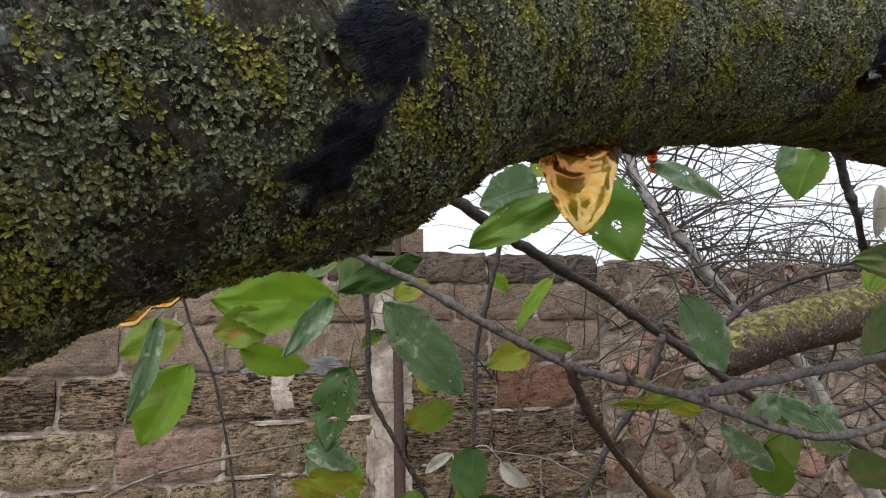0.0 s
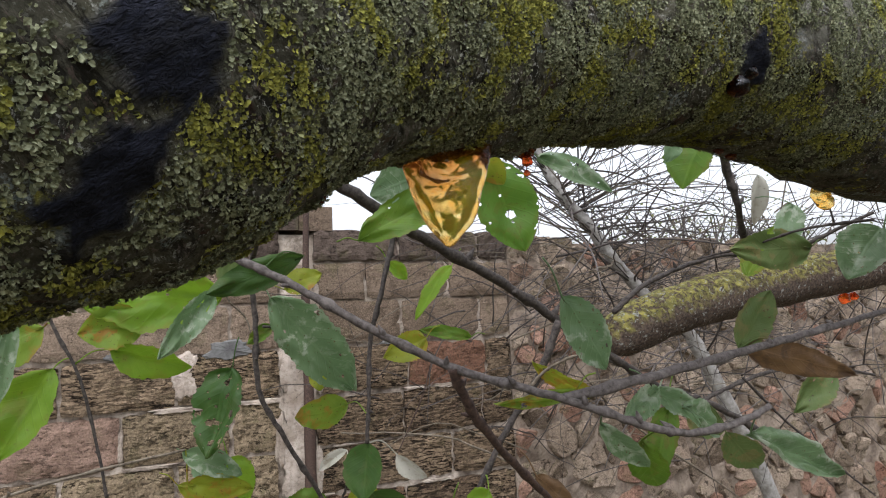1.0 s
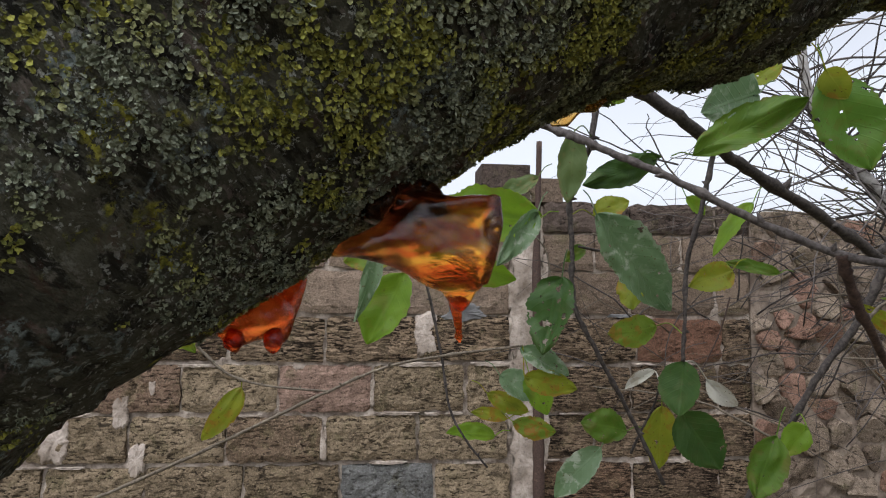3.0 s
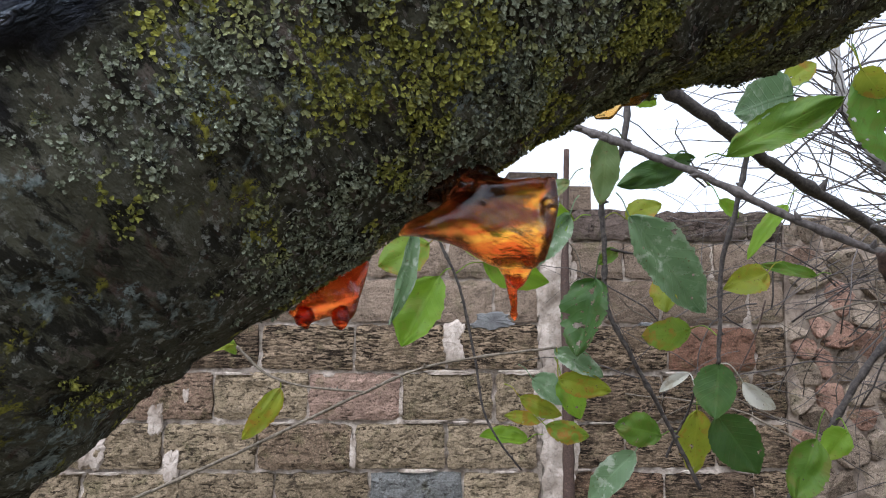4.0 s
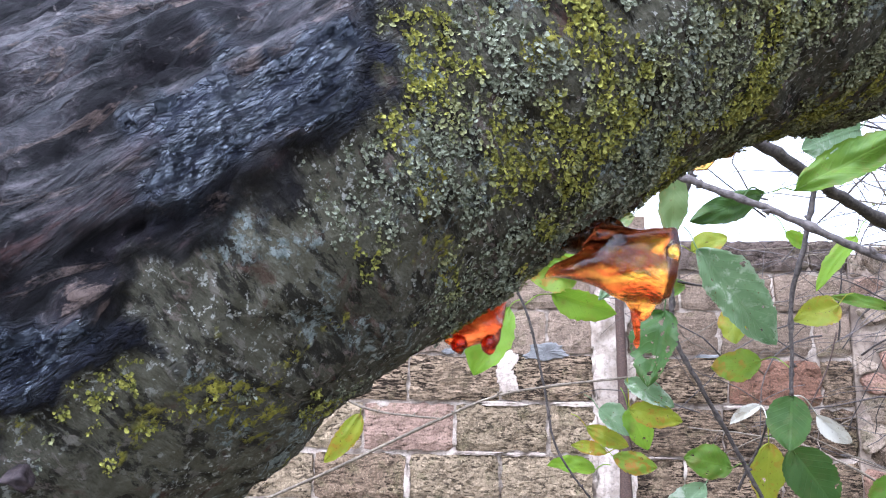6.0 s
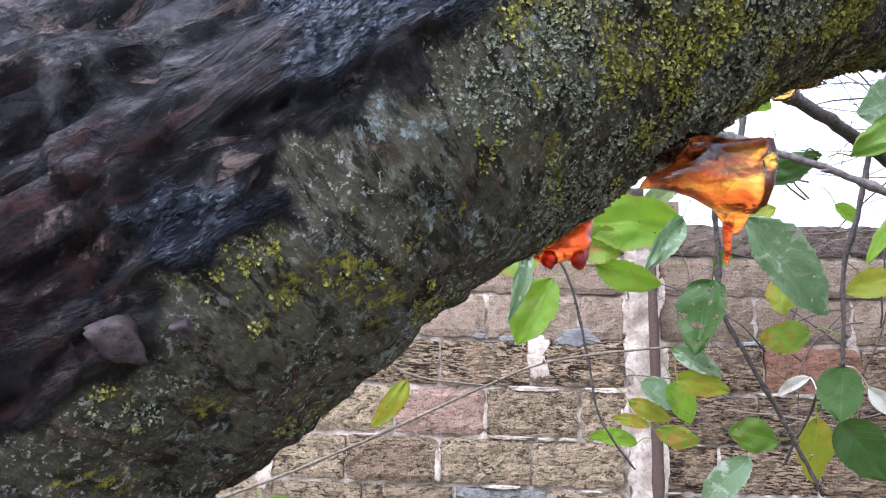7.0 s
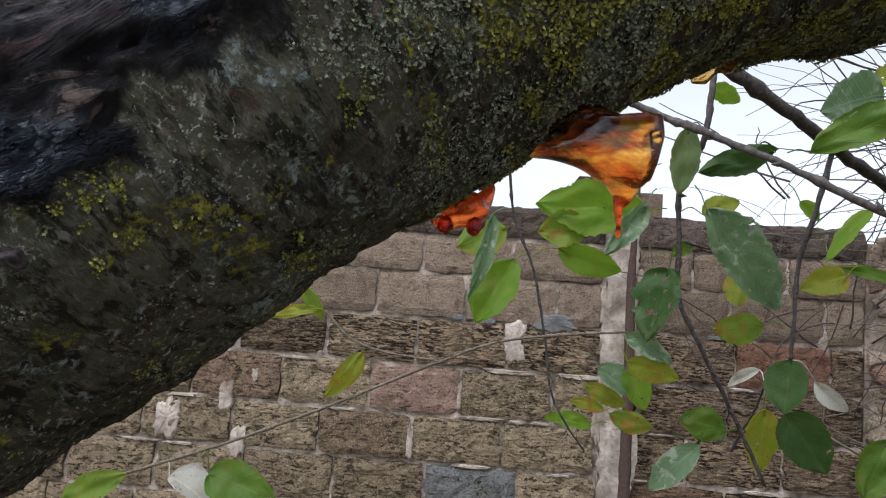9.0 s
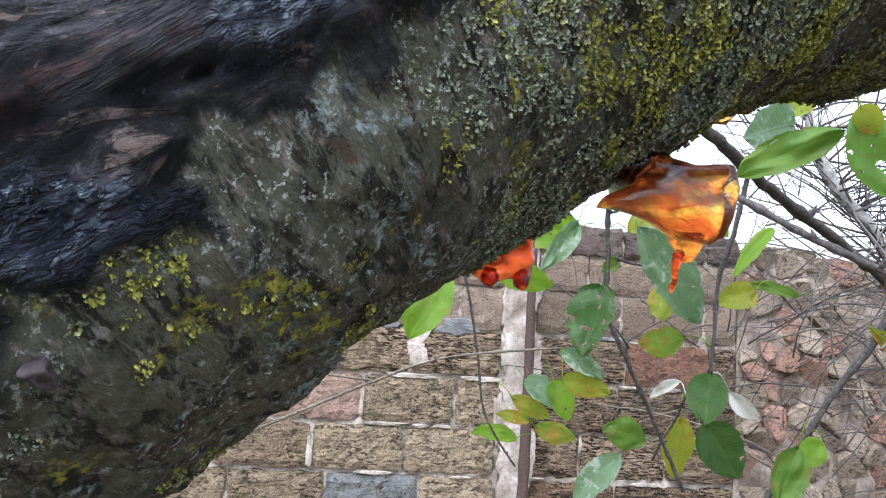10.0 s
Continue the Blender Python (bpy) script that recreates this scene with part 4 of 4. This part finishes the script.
welded("gum_streak", [tube([(-0.046, 0.301, 1.6785), (-0.041, 0.302, 1.6800), (-0.036, 0.303, 1.6842), (-0.031, 0.303, 1.6855), (-0.026, 0.304, 1.6895), (-0.019, 0.305, 1.693)], [0.0014, 0.0026, 0.0016, 0.0027, 0.0017, 0.0012], 10)], HONEY, "thin golden streak of gum along the limb")
for places, tone, label in (
    (((0.192, 0.371, 1.770, 0.006), (0.193, 0.371, 1.763, 0.003), (0.1925, 0.371, 1.757, 0.0018)), RED, "dark red gum drip below the limb"),
    (((0.345, 0.39, 1.784, 0.004), (0.355, 0.39, 1.781, 0.004), (0.362, 0.39, 1.782, 0.003)), RED, "cluster of orange gum beads below the limb"),
    (((0.471, 0.415, 1.763, 0.007), (0.476, 0.415, 1.757, 0.006)), HONEY, "amber gum bead under the limb"),
    (((0.076, 0.318, 1.732, 0.0024),), RED, "tiny red gum bead under the limb"),
    (((0.039, 0.303, 1.711, 0.0022),), RED, "tiny red gum bead under the limb"),
    (((1.117, 0.845, 1.672, 0.010), (1.137, 0.842, 1.675, 0.008)), RED, "dark red gum under the mossy limb"),
    (((0.296, 0.330, 1.799, 0.006), (0.302, 0.328, 1.806, 0.004)), DARKGUM, "wet dark red gum on the bark"),
):
    welded("gum_bead", [blob(q[:3], q[3], n + q[0] * 50) for n, q in enumerate(places)], tone, label, 0.0006)

STUB = twig_material("stub", (0.012, 0.008, 0.009), (0.062, 0.045, 0.044), 420)
for n, (u, deg, wide, tall) in enumerate(((-0.2555, -32, 0.0038, 0.0046), (-0.2475, -36, 0.0016, 0.0019))):
    c, rad, e1, e2, t = limb_at(u)
    d = e1 * math.cos(radians(deg)) + e2 * math.sin(radians(deg))
    s = np.cross(t, d)
    bm = bmesh.new()
    bmesh.ops.create_cube(bm, size=2)
    bmesh.ops.subdivide_edges(bm, edges=bm.edges[:], cuts=5, use_grid_fill=True)
    verts = []
    for v in bm.verts:
        q = v.co * (0.62 + 0.38 / max(1.0, v.co.length / 1.15)) + 0.34 * noise.noise_vector(v.co * 0.9 + Vector((n * 4.0, 1, 2))) + 0.14 * noise.noise_vector(v.co * 3.0)
        verts.append(c + d * (rad + 0.003 + 0.0022 * q.z) + t * (wide * (0.8 - 0.18 * q.y) * q.x) + s * (tall * (q.y + 0.25 * q.x)))
    faces = [tuple(v.index for v in f.verts) for f in bm.faces]
    bm.free()
    part("stub", mesh("stub", verts, faces, STUB), tree, "angular weathered plate of loose bark")

# ---- the garden wall ----
WALL_Y = 2.75
BEDS = [0.07, 0.28, 0.485, 0.69, 0.90, 1.10, 1.31, 1.515, 1.705, 1.87, 2.02]


def slab(name, x0, x1, y0, y1, z0, z1, material, lumps=0.0, cell=0.12):
    """A box with a finely divided, uneven front."""
    nx, nz = max(1, int((x1 - x0) / cell)), max(1, int((z1 - z0) / cell))
    verts, faces = [], []
    for i in range(nx + 1):
        for j in range(nz + 1):
            p = Vector((x0 + (x1 - x0) * i / nx, y0, z0 + (z1 - z0) * j / nz))
            inner = 0 < i < nx and 0 < j < nz
            ragged = 0.02 * noise.noise(p * 17) + 0.012 * noise.noise(p * 60) if name == "trim" and i in (0, nx) else 0
            verts.append((p.x + ragged, p.y + (lumps * noise.noise(p * 14) if inner else 0), p.z))
    for i in range(nx):
        for j in range(nz):
            a = i * (nz + 1) + j
            faces.append((a, a + nz + 1, a + nz + 2, a + 1))
    o = len(verts)
    verts += [(x, y, z) for y in (y0, y1) for x, z in ((x0, z0), (x1, z0), (x1, z1), (x0, z1))]
    faces += [(o + 4, o + 7, o + 6, o + 5), (o, o + 1, o + 5, o + 4), (o + 1, o + 2, o + 6, o + 5), (o + 2, o + 3, o + 7, o + 6), (o + 3, o, o + 4, o + 7)]
    return mesh(name, verts, faces, material, False)


wall = tagged(new("wall_north", slab("wall_north", -4.5, 1.50, WALL_Y + 0.022, WALL_Y + 0.2, 0.0, 1.99, MORTAR, 0.022, 0.03)), "old garden wall of shell limestone blocks in pale mortar", "wall", kind="structure")
rubble = tagged(new("wall_east", slab("wall_east", 1.50, 5.2, WALL_Y + 0.008, WALL_Y + 0.25, 0.0, 1.955, RUBBLE_MORTAR, 0.022, 0.04)), "rough rubble stone wall in crumbling mortar", "wall", kind="structure")
strip = tagged(new("trim", slab("trim", 0.428, 0.556, WALL_Y - 0.006, WALL_Y + 0.010, 0.3, 1.86, PLASTER, 0.012, 0.02)), "vertical band of pale crumbling lime mortar on the wall", "mortar", kind="structure")


def block_mesh(w, h, material, rough, seed, nx=12, nz=6):
    """One block: worn, chipped edges and an eroded face; its origin is the lower left corner of the face."""
    verts, faces = [], []
    for i in range(nx + 1):
        for j in range(nz + 1):
            s, t = i / nx, j / nz
            rim = (i in (0, nx)) + (j in (0, nz))
            jig = Vector((s * w * 26 + seed * 7, t * h * 26, seed))
            dx = 0.013 * noise.noise(jig) * (1 if i in (0, nx) else 0.3)
            dz = (0.011 * noise.noise(jig + Vector((5, 5, 5))) + 0.006 * noise.noise(jig * 3)) * (1 if j in (0, nz) else 0.3)
            if rim == 2:
                dx += 0.010 * (1 if i == 0 else -1) * abs(noise.noise(jig * 2.3))
                dz += 0.012 * (1 if j == 0 else -1) * abs(noise.noise(jig * 1.7))
            y = rough * (noise.noise(Vector((s * w * 22, t * h * 22, seed * 3))) + 0.7 * noise.noise(Vector((s * w * 55, t * h * 90, seed * 3)))) + 0.008 * rim
            verts.append((s * w + dx, y, t * h + dz))
    for i in range(nx):
        for j in range(nz):
            a = i * (nz + 1) + j
            faces.append((a, a + nz + 1, a + nz + 2, a + 1))
    rim = [i * (nz + 1) for i in range(nx + 1)] + [nx * (nz + 1) + j for j in range(1, nz + 1)] + [i * (nz + 1) + nz for i in range(nx - 1, -1, -1)] + [j for j in range(nz - 1, 0, -1)]
    o = len(verts)
    verts += [(verts[k][0], 0.06, verts[k][2]) for k in rim]
    n = len(rim)
    faces += [(rim[k], o + k, o + (k + 1) % n, rim[(k + 1) % n]) for k in range(n)]
    return mesh("block", verts, faces, material, False)


SHAPES = {}
wr = random.Random(11)
for row in range(len(BEDS) - 1):
    z0, z1 = BEDS[row], BEDS[row + 1]
    kind = WORMY if row == 6 else ROUGH if z1 < 1.52 else SMOOTH if row < len(BEDS) - 2 else DARKTOP
    bed = 0.012 if kind is SMOOTH else 0.020
    h = z1 - z0 - bed
    shift = {3: -0.29}.get(row, 0.027 if row % 2 == 0 else -0.163)
    for x_from, x_to in ((-3.3, 0.425), (0.562, 1.50)):
        x = shift - 0.39 * math.ceil((shift - x_from) / 0.39)
        if x_from > 0:
            x = 0.195 if row == 6 else x_from - (0.0 if row % 2 else 0.16)
        while x < x_to - 0.03:
            gap = wr.uniform(0.004, 0.010)
            a, b = max(x + gap, x_from + 0.004), min(x + 0.39 - gap, x_to - 0.004)
            x += 0.39
            if b - a < 0.05:
                continue
            stone = REDDISH if row == 6 and 0.95 < a < 1.0 else ROSY if row == 5 and -0.56 < a < -0.53 else SLATY if row == 3 and -0.3 < a < -0.27 else kind
            if stone is ROUGH and x_from > 0:
                stone = WORMY
            whole = b - a > 0.35
            key = (row, round(b - a, 2), wr.randrange(4) if whole else 9, stone.name)
            if key not in SHAPES:
                SHAPES[key] = block_mesh(b - a, h, stone, 0.004 if kind is SMOOTH else 0.010, len(SHAPES) + 1.0)
            ob = part("block", SHAPES[key], wall)
            ob.location = (a, WALL_Y + wr.uniform(-0.006, 0.005), z0 + bed / 2 + wr.uniform(-0.004, 0.003))
            ob.rotation_euler = (0, radians(wr.uniform(-0.6, 0.6)), 0)

# post and loose coping on top
post = tagged(new("wall_post", slab("wall_post", 0.288, 0.500, WALL_Y - 0.01, WALL_Y + 0.2, 2.006, 2.165, DARKTOP, 0.006, 0.03)), "short dark stone post standing on the wall top", "stone")
tagged(new("wall_post", slab("wall_post", 0.504, 0.648, WALL_Y + 0.0, WALL_Y + 0.2, 2.006, 2.11, SMOOTH, 0.006, 0.03)), "pale stone block standing on the wall top", "stone")

# smears of mortar on the blocks
def smear(x, z, w, h, seed, material=PLASTER):
    """A thin ragged skin of mortar, feathered out at its rim."""
    n = 44
    ring = []
    for k in range(n):
        a = 2 * math.pi * k / n
        e = Vector((math.cos(a), math.sin(a), seed))
        r = 1 + 0.35 * noise.noise(Vector((e.x * 1.4, e.y * 1.4, seed))) + 0.18 * noise.noise(Vector((e.x * 4, e.y * 4, seed + 7))) + 0.15 * noise.noise(Vector((e.x * 11, e.y * 11, seed + 3)))
        sq = max(abs(e.x), abs(e.y)) ** -0.6
        ring.append((x + 0.5 * w * r * sq * e.x, z + 0.5 * h * r * sq * e.y))
    verts = [(x, WALL_Y - 0.004, z)]
    for scale, y in ((0.5, -0.004), (0.85, -0.003), (1.0, 0.007)):
        verts += [(x + (p[0] - x) * scale, WALL_Y + y + 0.004 * noise.noise(Vector((p[0] * 70 * scale, p[1] * 70 * scale, seed))), z + (p[1] - z) * scale) for p in ring]
    faces = [(0, 1 + (k + 1) % n, 1 + k) for k in range(n)]
    for o in (1, 1 + n):
        faces += [(o + k, o + (k + 1) % n, o + n + (k + 1) % n, o + n + k) for k in range(n)]
    part("mortar_patch", mesh("mortar_patch", verts, faces, material, False), wall)


for n, (x, z, w, h) in enumerate(((0.06, 1.43, 0.10, 0.17), (-1.42, 1.00, 0.12, 0.17), (-1.10, 0.93, 0.07, 0.14), (-1.17, 1.12, 0.07, 0.13), (-0.163, 1.19, 0.02, 0.12), (-1.05, 1.21, 0.03, 0.06), (-0.36, 0.98, 0.03, 0.15), (0.42, 1.15, 0.05, 0.2), (0.57, 1.40, 0.06, 0.16), (0.43, 1.62, 0.04, 0.2), (0.565, 1.0, 0.05, 0.22), (0.57, 1.72, 0.04, 0.12))):
    smear(x, z, w, h, n * 3.3)
mr = random.Random(17)
for z, x0, x1, material, thick in ((1.305, -1.3, 1.45, PLASTER, 0.018), (1.10, -1.5, 1.45, PLASTER, 0.014), (1.515, -0.9, 1.45, CEMENT, 0.022), (0.90, -1.6, 1.45, PLASTER, 0.014)):
    x = x0
    while x < x1:
        w = mr.uniform(0.05, 0.2)
        if mr.random() < 0.3:
            smear(x + w / 2, z + mr.uniform(-0.006, 0.006), w, mr.uniform(0.5, 1.2) * thick, mr.uniform(0, 99), CEMENT if material is CEMENT else MORTAR)
        x += w + mr.uniform(0.0, 0.08)
smear(0.22, 1.525, 0.17, 0.075, 61.0, CEMENT)

# rubble stones: cells of an uneven grid, each a chipped convex stone
def clip(poly, p, q):
    """The part of a polygon nearer to p than to q."""
    mx, mz, dx, dz = (p[0] + q[0]) / 2, (p[1] + q[1]) / 2, q[0] - p[0], q[1] - p[1]
    f = [(v[0] - mx) * dx + (v[1] - mz) * dz for v in poly]
    out = []
    for k in range(len(poly)):
        a, b, fa, fb = poly[k - 1], poly[k], f[k - 1], f[k]
        if (fa < 0) != (fb < 0):
            t = fa / (fa - fb)
            out.append((a[0] + (b[0] - a[0]) * t, a[1] + (b[1] - a[1]) * t))
        if fb < 0:
            out.append(b)
    return out


sr = random.Random(5)
seeds = []
for i in range(-1, 29):
    for j in range(-1, 16):
        seeds.append((1.52 + i * 0.142 + (j % 2) * 0.07 + sr.uniform(-0.068, 0.068), 0.42 + j * 0.112 + sr.uniform(-0.052, 0.052)))
for p in seeds:
    if not (1.50 < p[0] < 5.15 and 0.4 < p[1] < 1.97):
        continue
    poly = [(max(1.505, p[0] - 0.2), p[1] - 0.2), (p[0] + 0.2, p[1] - 0.2), (p[0] + 0.2, min(1.99, p[1] + 0.2)), (max(1.505, p[0] - 0.2), min(1.99, p[1] + 0.2))]
    for q in seeds:
        if q != p and abs(q[0] - p[0]) < 0.36 and abs(q[1] - p[1]) < 0.36 and poly:
            poly = clip(poly, p, q)
    if len(poly) < 3 or sr.random() < 0.06:
        continue
    cx, cz = sum(v[0] for v in poly) / len(poly), sum(v[1] for v in poly) / len(poly)
    round_ = []
    for k in range(len(poly)):
        a, b = poly[k - 1], poly[k]
        for t in (0.2, 0.5, 0.8):
            round_.append((a[0] + (b[0] - a[0]) * t, a[1] + (b[1] - a[1]) * t))
    grow = sr.uniform(0.94, 1.04)
    proud = sr.uniform(0.006, 0.032)
    tx, tz = sr.uniform(-0.5, 0.5), sr.uniform(-0.5, 0.5)
    verts = []
    for scale, depth in ((grow, 0.03), (grow * 0.95, -proud * 0.5), (grow * 0.8, -proud)):
        for v in round_:
            j = 1 + 0.13 * noise.noise(Vector((v[0] * 30, v[1] * 30, depth * 50)))
            ex, ez = (v[0] - cx) * scale * j, (v[1] - cz) * scale * j
            verts.append((ex, depth + (tx * ex + tz * ez if depth < 0 else 0) + 0.006 * noise.noise(Vector((v[0] * 50, v[1] * 50, depth))), ez))
    n = len(round_)
    verts.append((0, -proud * 1.05, 0))
    faces = [(k, (k + 1) % n, n + (k + 1) % n, n + k) for k in range(n)] + [(n + k, n + (k + 1) % n, 2 * n + (k + 1) % n, 2 * n + k) for k in range(n)] + [(2 * n + k, 2 * n + (k + 1) % n, 3 * n) for k in range(n)]
    ob = part("stone", mesh("stone", verts, faces, PINK if sr.random() < 0.3 else RUBBLE, False), rubble)
    ob.location = (cx, WALL_Y + 0.012, cz)

# ---- stake and brush at the wall ----
stake = spline([(0.521, 2.655, 0.0, 0.026), (0.519, 2.655, 0.85, 0.024), (0.517, 2.66, 1.33, 0.022), (0.511, 2.665, 1.70, 0.018), (0.515, 2.665, 1.9, 0.013), (0.522, 2.665, 2.25, 0.012)], 10)
tagged(new("plant_stake", mesh("plant_stake", *tube(stake[:, :3], stake[:, 3], 10, 0.15), TWIG["brown"])), "thin brown sapling stem upright against the wall", "sapling")

bush = tagged(new("bare_shrub"), "tangled bare grey shrub growing against the rubble wall", "shrub")
stem = spline([(2.1, 1.6, 0.0, 0.034), (1.85, 1.56, 0.8, 0.028), (1.468, 1.53, 1.499, 0.021), (1.329, 1.53, 1.63, 0.019), (1.178, 1.53, 1.771, 0.017), (1.075, 1.53, 1.895, 0.016), (0.99, 1.53, 1.98, 0.015), (0.93, 1.55, 2.15, 0.012), (0.95, 1.6, 2.5, 0.008)], 10)
part("stem", mesh("stem", *tube(stem[:, :3], stem[:, 3], 14, 0.2), twig_material("ash", (0.17, 0.155, 0.135), (0.40, 0.38, 0.35), 60)), bush, "pale grey bent stem")
br = random.Random(21)
for tone, amount in (("pale", 120), ("grey", 190), ("dark", 330)):
    pieces = []
    for _ in range(amount):
        k = br.randrange(18, len(stem))
        p = np.array(stem[k][:3]) if br.random() < 0.35 else np.array((br.uniform(0.75, 3.4), br.uniform(1.3, 2.6), br.uniform(1.2, 2.05)))
        head = np.array((br.uniform(-1.0, 1.0), br.uniform(-0.35, 0.1), br.uniform(-0.1, 0.75)))
        head /= np.linalg.norm(head)
        path = [p]
        for s in range(9):
            head = head + np.array((br.uniform(-0.3, 0.3), br.uniform(-0.15, 0.15), br.uniform(-0.28, 0.16)))
            head /= np.linalg.norm(head)
            nxt = path[-1] + head * br.uniform(0.035, 0.085)
            nxt[1] = min(nxt[1], 2.69)
            path.append(nxt)
        r0 = br.choice((0.0013, 0.0017, 0.0022, 0.0034))
        pieces.append(tube(path, [r0 * (1 - 0.07 * q) for q in range(10)], 5))
    tagged(part("brushwood", mesh("brushwood", *joined(pieces), TWIG[tone]), bush), kind="stuff")

# shrubbery beyond the wall
hv, hf = [], []
hr = random.Random(3)
for _ in range(5200):
    c = Vector((hr.gauss(5.2, 1.0), hr.uniform(4.6, 5.6), 1.4 + abs(hr.gauss(0.0, 0.55))))
    a = Vector((hr.uniform(-1, 1), hr.uniform(-1, 1), hr.uniform(-1, 1))).normalized() * 0.03
    b = a.orthogonal().normalized() * 0.012
    o = len(hv)
    hv += [c - a, c + b, c + a, c - b]
    hf.append((o, o + 1, o + 2, o + 3))
hedge = tagged(new("far_hedge"), "thin grey-green shrubbery beyond the wall", "shrub", kind="stuff")
part("foliage", mesh("foliage", hv, hf, LEAF["olive"], False), hedge)
part("stems", mesh("stems", *joined([tube([(hr.gauss(5.2, 0.6), 5.1, 0.0), (hr.gauss(5.2, 0.8), 5.1, 1.3), (hr.gauss(5.2, 1.0), 5.1, 2.5)], [0.03, 0.02, 0.006], 6) for _ in range(40)]), TWIG["dark"]), hedge)
